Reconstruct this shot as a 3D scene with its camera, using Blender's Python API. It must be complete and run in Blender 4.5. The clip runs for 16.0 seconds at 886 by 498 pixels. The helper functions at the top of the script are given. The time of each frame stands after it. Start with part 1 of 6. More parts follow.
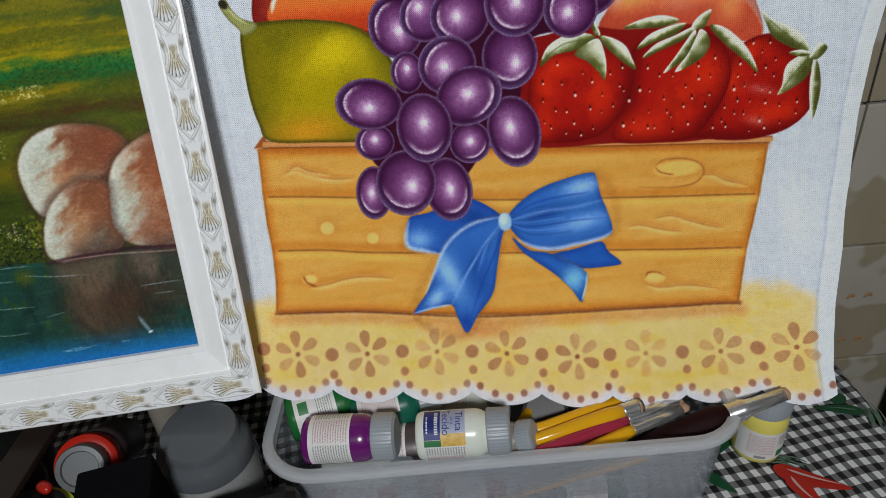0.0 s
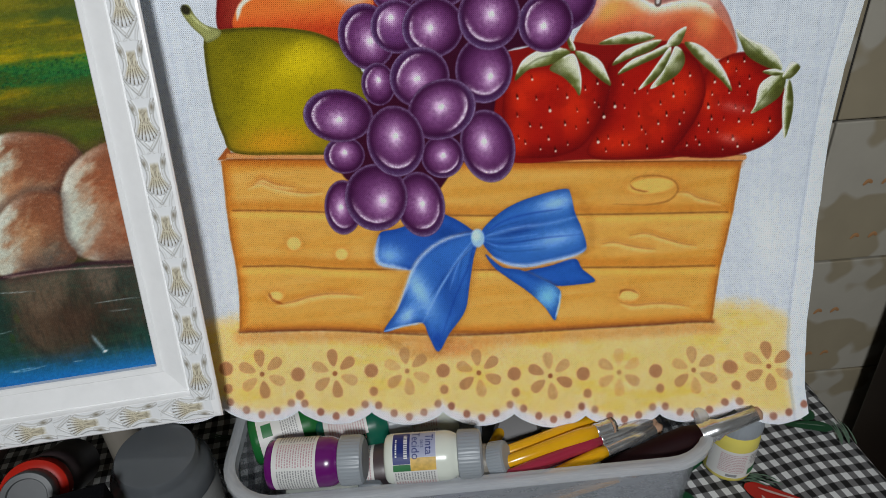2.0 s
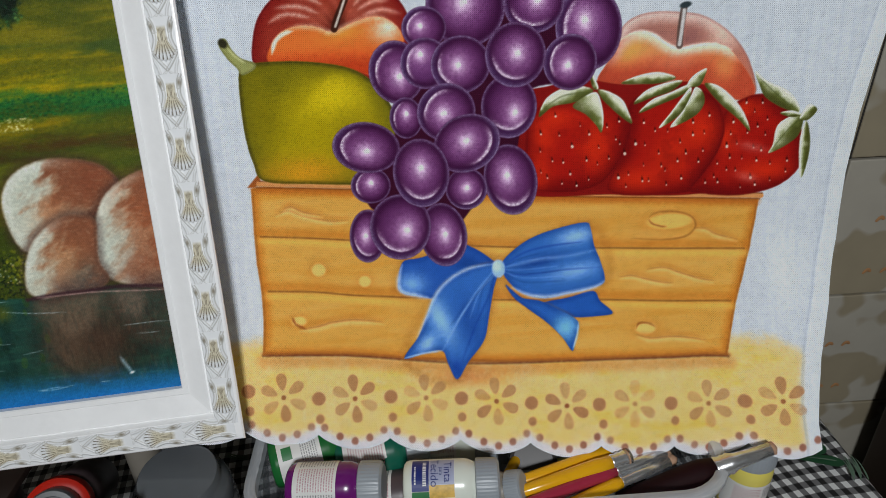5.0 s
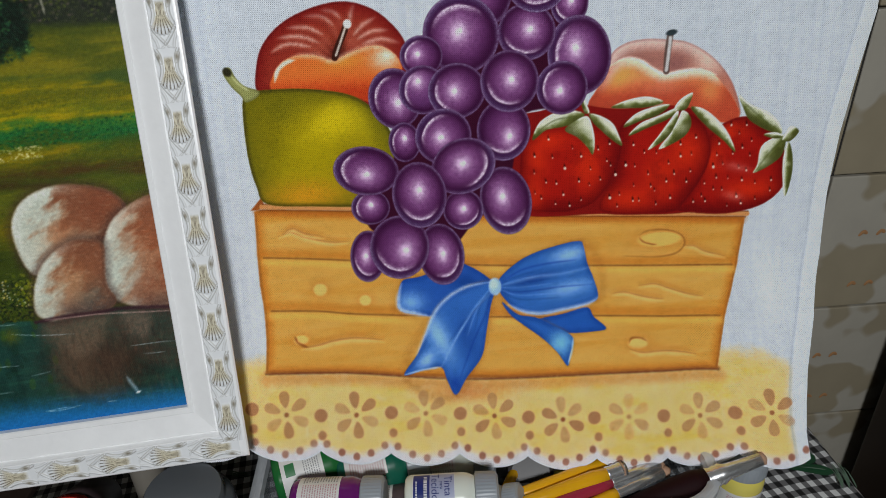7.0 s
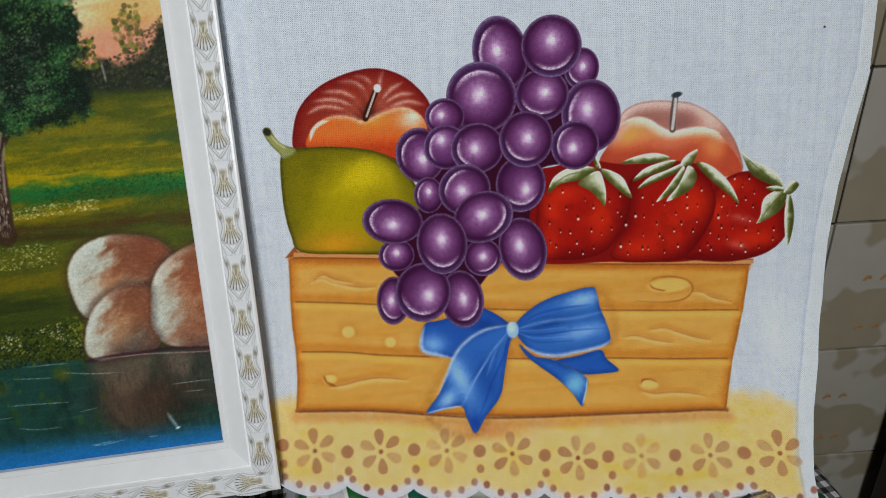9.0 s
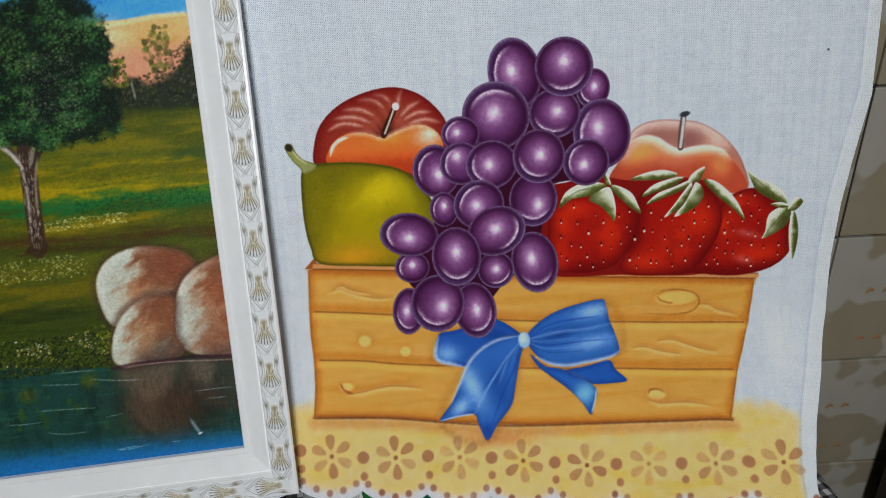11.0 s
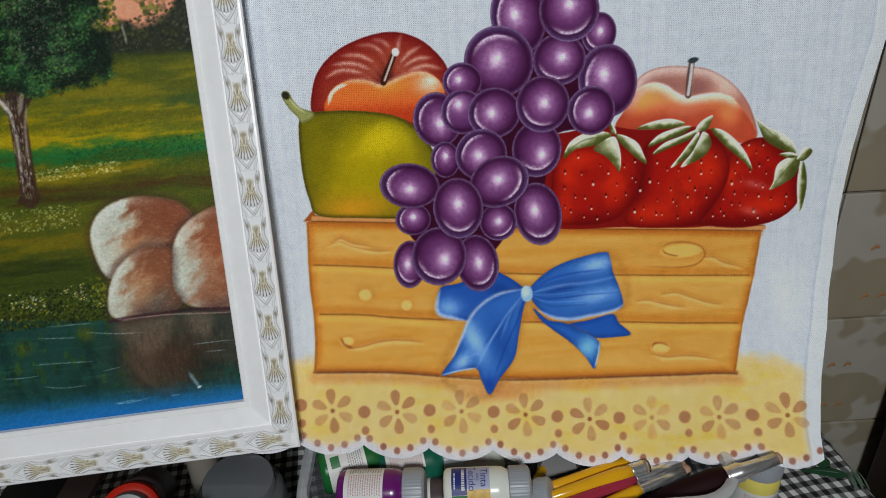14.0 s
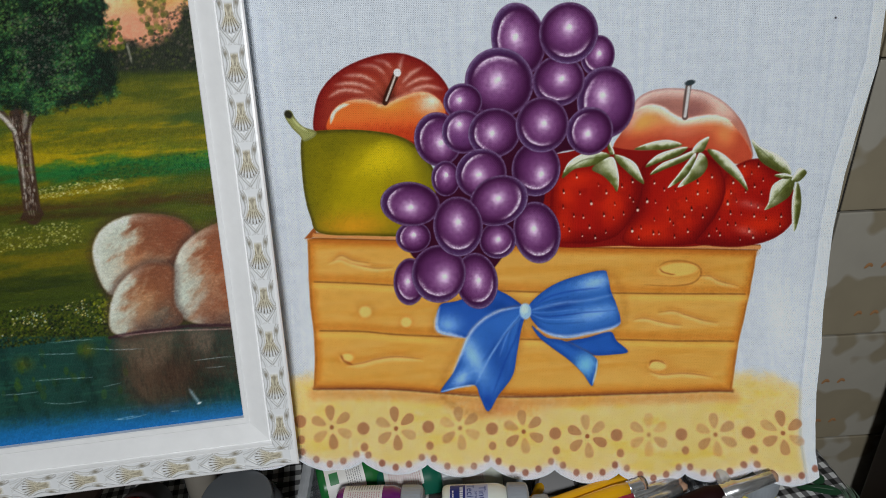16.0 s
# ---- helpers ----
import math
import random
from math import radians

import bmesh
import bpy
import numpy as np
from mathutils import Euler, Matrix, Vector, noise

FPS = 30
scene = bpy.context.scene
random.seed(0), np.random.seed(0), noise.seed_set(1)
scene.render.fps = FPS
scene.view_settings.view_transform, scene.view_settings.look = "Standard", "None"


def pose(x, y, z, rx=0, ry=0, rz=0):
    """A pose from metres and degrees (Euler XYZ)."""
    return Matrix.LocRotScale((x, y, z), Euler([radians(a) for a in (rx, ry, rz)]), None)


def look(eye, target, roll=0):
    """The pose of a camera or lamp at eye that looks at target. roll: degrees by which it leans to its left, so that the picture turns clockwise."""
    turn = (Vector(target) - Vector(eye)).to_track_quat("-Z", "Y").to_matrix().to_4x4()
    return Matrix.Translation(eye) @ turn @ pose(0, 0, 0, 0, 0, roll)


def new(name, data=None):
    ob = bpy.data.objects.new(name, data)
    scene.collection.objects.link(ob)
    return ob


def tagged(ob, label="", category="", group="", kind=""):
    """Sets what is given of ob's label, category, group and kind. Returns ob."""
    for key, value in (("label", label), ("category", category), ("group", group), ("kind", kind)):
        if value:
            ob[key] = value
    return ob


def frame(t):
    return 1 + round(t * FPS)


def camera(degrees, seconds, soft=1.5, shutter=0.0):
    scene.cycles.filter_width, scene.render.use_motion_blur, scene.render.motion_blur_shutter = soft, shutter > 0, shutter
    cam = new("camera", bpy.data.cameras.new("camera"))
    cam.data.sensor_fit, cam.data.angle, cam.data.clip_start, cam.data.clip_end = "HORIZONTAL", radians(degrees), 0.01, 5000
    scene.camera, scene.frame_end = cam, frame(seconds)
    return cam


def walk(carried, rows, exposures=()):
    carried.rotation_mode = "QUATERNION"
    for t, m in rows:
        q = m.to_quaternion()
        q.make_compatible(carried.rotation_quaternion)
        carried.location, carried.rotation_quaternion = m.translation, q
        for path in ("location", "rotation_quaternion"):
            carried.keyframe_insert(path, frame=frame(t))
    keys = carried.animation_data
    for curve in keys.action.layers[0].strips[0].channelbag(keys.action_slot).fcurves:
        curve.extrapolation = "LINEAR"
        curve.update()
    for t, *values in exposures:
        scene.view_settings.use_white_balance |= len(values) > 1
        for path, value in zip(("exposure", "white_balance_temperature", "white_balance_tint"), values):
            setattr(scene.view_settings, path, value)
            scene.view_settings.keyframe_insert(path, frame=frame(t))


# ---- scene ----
cam = camera(69.4, 16.0, soft=0.9)
PATH = [
    (0, (0.004, 0.076, 0.434), (-0.009, 1.791, -0.595), -5.3),
    (0.5, (0.007, 0.08, 0.434), (0.047, 1.787, -0.608), -4.4),
    (1, (0.008, 0.085, 0.434), (0.059, 1.797, -0.598), -4.3),
    (1.5, (0.004, 0.092, 0.432), (0.082, 1.799, -0.606), -3.3),
    (2, (0.004, 0.091, 0.435), (0.085, 1.808, -0.588), -3.3),
    (2.5, (0.001, 0.093, 0.438), (0.083, 1.808, -0.588), -2.6),
    (3, (0.002, 0.094, 0.44), (0.09, 1.811, -0.581), -2.2),
    (3.5, (-0.002, 0.094, 0.444), (0.091, 1.818, -0.565), -2.1),
    (4, (-0.006, 0.091, 0.443), (0.078, 1.82, -0.559), -2.3),
    (6.3, (-0.015, 0.086, 0.457), (0.051, 1.843, -0.496), -2.0),
    (6.5, (-0.018, 0.084, 0.454), (0.072, 1.84, -0.498), -1.6),
    (7, (-0.013, 0.079, 0.46), (0.087, 1.838, -0.486), -2.3),
    (7.5, (-0.017, 0.075, 0.466), (0.067, 1.845, -0.462), -2.6),
    (8, (-0.013, 0.069, 0.475), (0.099, 1.859, -0.411), -2.4),
    (8.5, (-0.015, 0.062, 0.48), (0.057, 1.861, -0.389), -2.9),
    (9, (-0.02, 0.056, 0.483), (0.046, 1.864, -0.368), -2.6),
    (11.3, (-0.03, 0.045, 0.497), (0.031, 1.861, -0.34), -2.3),
    (11.5, (-0.03, 0.045, 0.497), (0.036, 1.867, -0.325), -2.3),
    (12, (-0.035, 0.042, 0.5), (0.017, 1.868, -0.314), -2.1),
    (12.5, (-0.037, 0.039, 0.502), (0.024, 1.864, -0.314), -2.1),
    (13, (-0.041, 0.036, 0.503), (-0.016, 1.87, -0.296), -2.6),
    (13.5, (-0.032, 0.044, 0.485), (0.011, 1.83, -0.414), -3.2),
    (14, (-0.033, 0.046, 0.476), (0.028, 1.826, -0.434), -2.4),
    (14.5, (-0.034, 0.046, 0.48), (0.038, 1.823, -0.434), -2.1),
    (15, (-0.036, 0.042, 0.478), (0.034, 1.83, -0.417), -2.2),
    (15.5, (-0.036, 0.043, 0.483), (0.04, 1.829, -0.414), -1.9),
    (16, (-0.037, 0.045, 0.484), (0.043, 1.837, -0.4), -1.8),
]
walk(cam, [(t, look(eye, target, roll)) for t, eye, target, roll in PATH],
     exposures=[(0, 0.0), (4, 0.0), (7.5, -0.09), (12, -0.09), (16, -0.07)])

# ---- light ----
world = bpy.data.worlds.new("room_air")
scene.world = world
world.use_nodes = True
world.node_tree.nodes["Background"].inputs[0].default_value = (0.75, 0.82, 1.0, 1)
world.node_tree.nodes["Background"].inputs[1].default_value = 0.02


def lamp(name, kind, place, target, energy, colour, size=0.2):
    data = bpy.data.lights.new(name, kind)
    data.energy, data.color = energy, colour
    if kind == "AREA":
        data.size = size
    ob = new(name, data)
    ob.matrix_world = look(place, target)
    return ob


# one lamp behind the camera, and a weak bluish fill added from the right
lamp("room_lamp_light", "AREA", (0.0, -0.70, 0.95), (-0.05, 0.45, 0.25), 12.0, (0.95, 0.98, 1.0), 0.16)
lamp("fill_from_right", "AREA", (1.5, -1.2, 0.9), (0.0, 0.45, 0.2), 0.35, (0.86, 0.93, 1.0), 0.9)

# ---- materials ----


def mat(name, base=(0.8, 0.8, 0.8), rough=0.5, metal=0.0, vary=0.12, scale=60.0, bump=0.0, bump_scale=400.0, **more):
    """Principled surface with a two-scale variation of its colour and a fine relief."""
    m = bpy.data.materials.new(name)
    m.use_nodes = True
    nt = m.node_tree
    b = nt.nodes["Principled BSDF"]
    b.inputs["Roughness"].default_value = rough
    b.inputs["Metallic"].default_value = metal
    for k, v in more.items():
        b.inputs[k.replace("_", " ")].default_value = v
    co = nt.nodes.new("ShaderNodeTexCoord")
    n1 = nt.nodes.new("ShaderNodeTexNoise")
    n1.inputs["Scale"].default_value, n1.inputs["Detail"].default_value = scale, 6
    n2 = nt.nodes.new("ShaderNodeTexNoise")
    n2.inputs["Scale"].default_value, n2.inputs["Detail"].default_value = scale / 7, 3
    add = nt.nodes.new("ShaderNodeMath")
    add.operation = "ADD"
    ramp = nt.nodes.new("ShaderNodeMapRange")
    ramp.inputs[1].default_value, ramp.inputs[2].default_value = 0.6, 1.4
    ramp.inputs[3].default_value, ramp.inputs[4].default_value = 1 - vary, 1 + vary
    mul = nt.nodes.new("ShaderNodeMix")
    mul.data_type, mul.blend_type = "RGBA", "MULTIPLY"
    mul.inputs[0].default_value = 1.0
    mul.inputs[6].default_value = (*base, 1)
    for n in (n1, n2):
        nt.links.new(co.outputs["Object"], n.inputs["Vector"])
    nt.links.new(n1.outputs[0], add.inputs[0])
    nt.links.new(n2.outputs[0], add.inputs[1])
    nt.links.new(add.outputs[0], ramp.inputs[0])
    nt.links.new(ramp.outputs[0], mul.inputs[7])
    nt.links.new(mul.outputs[2], b.inputs["Base Color"])
    if bump:
        n3 = nt.nodes.new("ShaderNodeTexNoise")
        n3.inputs["Scale"].default_value, n3.inputs["Detail"].default_value = bump_scale, 4
        bp = nt.nodes.new("ShaderNodeBump")
        bp.inputs["Strength"].default_value, bp.inputs["Distance"].default_value = bump, 0.001
        nt.links.new(co.outputs["Object"], n3.inputs["Vector"])
        nt.links.new(n3.outputs[0], bp.inputs["Height"])
        nt.links.new(bp.outputs[0], b.inputs["Normal"])
    return m


def math_node(nt, op, a, b=None, c=None):
    n = nt.nodes.new("ShaderNodeMath")
    n.operation = op
    for i, v in enumerate((a, b, c)):
        if v is None:
            continue
        if isinstance(v, (int, float)):
            n.inputs[i].default_value = v
        else:
            nt.links.new(v, n.inputs[i])
    return n.outputs[0]


def canvas_material(name, rough, thread, pore, relief, spec):
    """Woven cloth or canvas that carries the painter's pigment, stored with the mesh as "pigment"."""
    m = bpy.data.materials.new(name)
    m.use_nodes = True
    nt = m.node_tree
    b = nt.nodes["Principled BSDF"]
    b.inputs["Roughness"].default_value = rough
    b.inputs["Specular IOR Level"].default_value = spec
    col = nt.nodes.new("ShaderNodeAttribute")
    col.attribute_name = "pigment"
    co = nt.nodes.new("ShaderNodeTexCoord")
    warp = nt.nodes.new("ShaderNodeTexNoise")
    warp.inputs["Scale"].default_value = 45
    nt.links.new(co.outputs["Object"], warp.inputs["Vector"])
    sep = nt.nodes.new("ShaderNodeSeparateXYZ")
    nt.links.new(co.outputs["Object"], sep.inputs[0])
    off = math_node(nt, "MULTIPLY", warp.outputs[0], 0.0035)
    k = 2 * math.pi / thread
    sx = math_node(nt, "SINE", math_node(nt, "MULTIPLY", math_node(nt, "ADD", sep.outputs[0], off), k))
    sz = math_node(nt, "SINE", math_node(nt, "MULTIPLY", math_node(nt, "ADD", sep.outputs[2], off), k * 1.08))
    hole = math_node(nt, "MULTIPLY", math_node(nt, "MAXIMUM", sx, 0.0), math_node(nt, "MAXIMUM", sz, 0.0))
    ribs = math_node(nt, "SUBTRACT", math_node(nt, "MULTIPLY", math_node(nt, "ADD", sx, sz), 0.22), math_node(nt, "MULTIPLY", hole, 1.5))
    patch = nt.nodes.new("ShaderNodeTexNoise")
    patch.inputs["Scale"].default_value, patch.inputs["Detail"].default_value = 120, 5
    nt.links.new(co.outputs["Object"], patch.inputs["Vector"])
    gain = nt.nodes.new("ShaderNodeMapRange")
    gain.inputs[1].default_value, gain.inputs[2].default_value = 0.35, 0.7
    gain.inputs[3].default_value, gain.inputs[4].default_value = 0.40, 1.0
    nt.links.new(patch.outputs[0], gain.inputs[0])
    shade = math_node(nt, "MULTIPLY", math_node(nt, "MULTIPLY", ribs, gain.outputs[0]), pore)
    factor = math_node(nt, "ADD", shade, 1.0 + pore * 0.25)
    mul = nt.nodes.new("ShaderNodeVectorMath")
    mul.operation = "SCALE"
    nt.links.new(col.outputs["Color"], mul.inputs[0])
    nt.links.new(factor, mul.inputs["Scale"])
    nt.links.new(mul.outputs[0], b.inputs["Base Color"])
    bp = nt.nodes.new("ShaderNodeBump")
    bp.inputs["Strength"].default_value, bp.inputs["Distance"].default_value = relief, 0.0004
    nt.links.new(ribs, bp.inputs["Height"])
    nt.links.new(bp.outputs[0], b.inputs["Normal"])
    return m


def gingham_material():
    """Black and white check, a little warped, on thin shiny tablecloth."""
    m = bpy.data.materials.new("gingham_cloth")
    m.use_nodes = True
    nt = m.node_tree
    b = nt.nodes["Principled BSDF"]
    b.inputs["Roughness"].default_value = 0.55
    co = nt.nodes.new("ShaderNodeTexCoord")
    warp = nt.nodes.new("ShaderNodeTexNoise")
    warp.inputs["Scale"].default_value = 5
    nt.links.new(co.outputs["Object"], warp.inputs["Vector"])
    sub = nt.nodes.new("ShaderNodeVectorMath")
    sub.operation = "MULTIPLY_ADD"
    nt.links.new(warp.outputs["Color"], sub.inputs[0])
    sub.inputs[1].default_value = (0.03, 0.03, 0)
    nt.links.new(co.outputs["Object"], sub.inputs[2])
    sep = nt.nodes.new("ShaderNodeSeparateXYZ")
    nt.links.new(sub.outputs[0], sep.inputs[0])
    a = math_node(nt, "ADD", sep.outputs[0], math_node(nt, "MULTIPLY", sep.outputs[1], 0.16))
    c = math_node(nt, "SUBTRACT", sep.outputs[1], math_node(nt, "MULTIPLY", sep.outputs[0], 0.16))
    xs = math_node(nt, "GREATER_THAN", math_node(nt, "FRACT", math_node(nt, "MULTIPLY", a, 1 / 0.0112)), 0.5)
    ys = math_node(nt, "GREATER_THAN", math_node(nt, "FRACT", math_node(nt, "MULTIPLY", c, 1 / 0.0138)), 0.5)
    tone = math_node(nt, "MULTIPLY", math_node(nt, "ADD", xs, ys), 0.5)
    ramp = nt.nodes.new("ShaderNodeValToRGB")
    ramp.color_ramp.elements[0].color = (0.76, 0.77, 0.77, 1)
    ramp.color_ramp.elements[1].color = (0.012, 0.012, 0.014, 1)
    mid = ramp.color_ramp.elements.new(0.5)
    mid.color = (0.17, 0.17, 0.175, 1)
    nt.links.new(tone, ramp.inputs[0])
    nt.links.new(ramp.outputs[0], b.inputs["Base Color"])
    return m


def clear_plastic(name, colour, rough, solid):
    """Cloudy see-through plastic: part of the light passes, part is scattered."""
    m = bpy.data.materials.new(name)
    m.use_nodes = True
    nt = m.node_tree
    b = nt.nodes["Principled BSDF"]
    b.inputs["Base Color"].default_value = (*colour, 1)
    b.inputs["Roughness"].default_value = rough
    cl = nt.nodes.new("ShaderNodeBsdfTransparent")
    cl.inputs[0].default_value = (0.92, 0.94, 0.96, 1)
    no = nt.nodes.new("ShaderNodeTexNoise")
    no.inputs["Scale"].default_value = 25
    rng = nt.nodes.new("ShaderNodeMapRange")
    rng.inputs[3].default_value, rng.inputs[4].default_value = solid - 0.08, solid + 0.08
    nt.links.new(no.outputs[0], rng.inputs[0])
    mix = nt.nodes.new("ShaderNodeMixShader")
    nt.links.new(rng.outputs[0], mix.inputs[0])
    nt.links.new(cl.outputs[0], mix.inputs[1])
    nt.links.new(b.outputs[0], mix.inputs[2])
    nt.links.new(mix.outputs[0], nt.nodes["Material Output"].inputs[0])
    return m


def tile_material():
    """Old cream glazed tile with brownish stains of its own and small ochre marks."""
    m = mat("glazed_tile", (0.38, 0.355, 0.30), 0.28, vary=0.10, scale=30)
    nt = m.node_tree
    b = nt.nodes["Principled BSDF"]
    src = b.inputs["Base Color"].links[0].from_socket
    co = nt.nodes.new("ShaderNodeTexCoord")
    n = nt.nodes.new("ShaderNodeTexNoise")
    n.inputs["Scale"].default_value, n.inputs["Detail"].default_value = 13, 2
    nt.links.new(co.outputs["Object"], n.inputs["Vector"])
    r = nt.nodes.new("ShaderNodeValToRGB")
    r.color_ramp.elements[0].position, r.color_ramp.elements[1].position = 0.50, 0.53
    nt.links.new(n.outputs[0], r.inputs[0])
    mx = nt.nodes.new("ShaderNodeMix")
    mx.data_type, mx.blend_type = "RGBA", "MULTIPLY"
    nt.links.new(r.outputs[0], mx.inputs[0])
    nt.links.new(src, mx.inputs[6])
    mx.inputs[7].default_value = (0.74, 0.68, 0.56, 1)
    nt.links.new(mx.outputs[2], b.inputs["Base Color"])
    return m


TOWEL = canvas_material("painted_cotton", 0.9, 0.00128, 0.95, 0.9, 0.06)
CANVAS = canvas_material("oil_painted_canvas", 0.42, 0.0011, 0.26, 0.4, 0.14)
GINGHAM = gingham_material()
TILE = tile_material()
OCHRE = mat("ochre_tile_mark", (0.38, 0.20, 0.09), 0.3)
GROUT = mat("dirty_grout", (0.14, 0.12, 0.09), 0.9, vary=0.3, bump=0.3)
DARK_GROUT = mat("black_grout", (0.02, 0.018, 0.015), 0.9)
PLASTER = mat("plain_plaster", (0.62, 0.60, 0.55), 0.9, vary=0.06, scale=8, bump=0.2)
FLOOR = mat("cement_floor", (0.22, 0.20, 0.18), 0.6, vary=0.15, scale=9)
BROWN_WOOD = mat("dark_brown_wood", (0.018, 0.010, 0.007), 0.5, vary=0.25, scale=20)
TABLE_WOOD = mat("table_wood", (0.16, 0.09, 0.05), 0.55, vary=0.2, scale=15)
WHITE_PAINT = mat("white_frame_paint", (0.95, 0.955, 0.96), 0.30, vary=0.05, scale=90, bump=0.25, bump_scale=160)
GILT = canvas_material("white_paint_rubbed_with_gold", 0.42, 0.0011, 0.0, 0.0, 0.4)
TUB = clear_plastic("cloudy_plastic", (0.50, 0.52, 0.56), 0.20, 0.42)
TUB_RIM = clear_plastic("cloudy_thick_plastic", (0.72, 0.74, 0.77), 0.08, 0.46)
JAR_CLEAR = clear_plastic("clear_plastic", (0.45, 0.46, 0.46), 0.15, 0.55)
PURPLE = mat("purple_paint_bottle", (0.13, 0.008, 0.14), 0.22, vary=0.05)
CREAM = mat("cream_white_bottle", (0.70, 0.74, 0.66), 0.25, vary=0.04)
YELLOW_BOTTLE = mat("pale_yellow_bottle", (0.72, 0.62, 0.13), 0.25, vary=0.05)
GREEN_BOTTLE = mat("dark_green_bottle", (0.008, 0.11, 0.07), 0.25, vary=0.05)
GRASS_GREEN = mat("bright_green_bottle", (0.012, 0.13, 0.03), 0.25, vary=0.05)
GREY_CAP = mat("silver_grey_cap", (0.29, 0.32, 0.35), 0.38, vary=0.06)
SILVER = mat("dull_silver_cap", (0.10, 0.105, 0.11), 0.35, metal=0.2, vary=0.12, scale=80)
DARK_CAP = mat("dark_grey_cap", (0.055, 0.05, 0.05), 0.35, vary=0.08)
LID_GREY = mat("grey_lid", (0.098, 0.107, 0.117), 0.20, vary=0.08, scale=25)
LABEL = mat("paper_label", (0.70, 0.70, 0.68), 0.5, vary=0.04)
BLUE_INK = mat("blue_print", (0.008, 0.022, 0.17), 0.45)
LILAC_INK = mat("lilac_print", (0.38, 0.41, 0.56), 0.45)
PINK_INK = mat("pink_small_print", (0.52, 0.30, 0.33), 0.5)
GREY_INK = mat("grey_small_print", (0.26, 0.26, 0.27), 0.5)
GREEN_INK = mat("green_print", (0.03, 0.18, 0.06), 0.5)
FRUIT_INK = mat("yellow_fruit_print", (0.70, 0.45, 0.10), 0.5, vary=0.4, scale=300)
WHITE_INK = mat("white_print", (0.75, 0.75, 0.75), 0.5)
YELLOW_LACQUER = mat("yellow_lacquer", (0.78, 0.40, 0.008), 0.2, vary=0.08)
PINK_LACQUER = mat("crimson_lacquer", (0.34, 0.025, 0.055), 0.2, vary=0.08)
BARE_WOOD = mat("bare_handle_wood", (0.50, 0.30, 0.14), 0.5, vary=0.15, scale=120)
ALU = mat("aluminium_ferrule", (0.70, 0.71, 0.72), 0.24, metal=0.85, vary=0.08, scale=200)
DARK_BRISTLE = mat("maroon_handle", (0.014, 0.002, 0.003), 0.7, vary=0.2, Specular_IOR_Level=0.15)
BRISTLE = mat("pale_bristle", (0.42, 0.25, 0.16), 0.8, vary=0.3, scale=600)
RED_RING = mat("red_plastic", (0.42, 0.014, 0.006), 0.25, vary=0.06)
BLACK = mat("black_plastic", (0.004, 0.004, 0.005), 0.3, vary=0.1, Specular_IOR_Level=0.3)
BLACK_FOAM = mat("black_foam", (0.004, 0.004, 0.005), 0.95, vary=0.2, bump=0.5, Specular_IOR_Level=0.05)
BEIGE = mat("beige_bottle", (0.22, 0.20, 0.17), 0.45)
LIME = mat("lime_ring", (0.42, 0.46, 0.04), 0.4)
MAUVE = mat("mauve_bottle", (0.07, 0.05, 0.055), 0.4)
PEPPER_RED = mat("red_pepper_print", (0.42, 0.018, 0.012), 0.3, vary=0.2, scale=40)
PEPPER_GREEN = mat("green_pepper_print", (0.008, 0.07, 0.028), 0.35, vary=0.3, scale=40)
STALK = mat("sage_stalk_print", (0.12, 0.20, 0.14), 0.5)

# ---- mesh helpers ----


def part(name, bm, material, parent=None, label="", smooth=False):
    me = bpy.data.meshes.new(name)
    bm.to_mesh(me)
    bm.free()
    for mm in (material if isinstance(material, (list, tuple)) else [material]):
        me.materials.append(mm)
    if smooth:
        for p in me.polygons:
            p.use_smooth = True
    ob = new(name, me)
    if parent:
        ob.parent = parent
    if label:
        ob["label"] = label
    return ob


def thing(name, label, category, m=None, group="", kind=""):
    ob = new(name)
    ob.empty_display_size = 0.02
    if m is not None:
        ob.matrix_world = m
    return tagged(ob, label, category, group, kind)


def box(x0, x1, y0, y1, z0, z1, bevel=0.0):
    bm = bmesh.new()
    bmesh.ops.create_cube(bm, size=1, matrix=Matrix.Translation(((x0 + x1) / 2, (y0 + y1) / 2, (z0 + z1) / 2)) @ Matrix.Diagonal((x1 - x0, y1 - y0, z1 - z0, 1)))
    if bevel:
        bmesh.ops.bevel(bm, geom=list(bm.edges), offset=bevel, segments=2, affect="EDGES", profile=0.5)
    return bm


def lathe(profile, seg=40, ridges=0, depth=0.0, ridge_rows=()):
    """A turned form round z from (radius, z) pairs; rows named in ridge_rows are fluted."""
    bm = bmesh.new()
    if ridges:
        seg = ridges * 4
    rings = []
    for i, (r, z) in enumerate(profile):
        ring = []
        for k in range(seg):
            a = 2 * math.pi * k / seg
            rr = r - (depth if (i in ridge_rows and k % 4 in (0, 1)) else 0)
            ring.append(bm.verts.new((rr * math.cos(a), rr * math.sin(a), z)))
        rings.append(ring)
    for a, b in zip(rings, rings[1:]):
        for k in range(seg):
            bm.faces.new((a[k], a[(k + 1) % seg], b[(k + 1) % seg], b[k]))
    for ring, flip in ((rings[0], True), (rings[-1], False)):
        bm.faces.new(list(reversed(ring)) if flip else ring)
    return bm


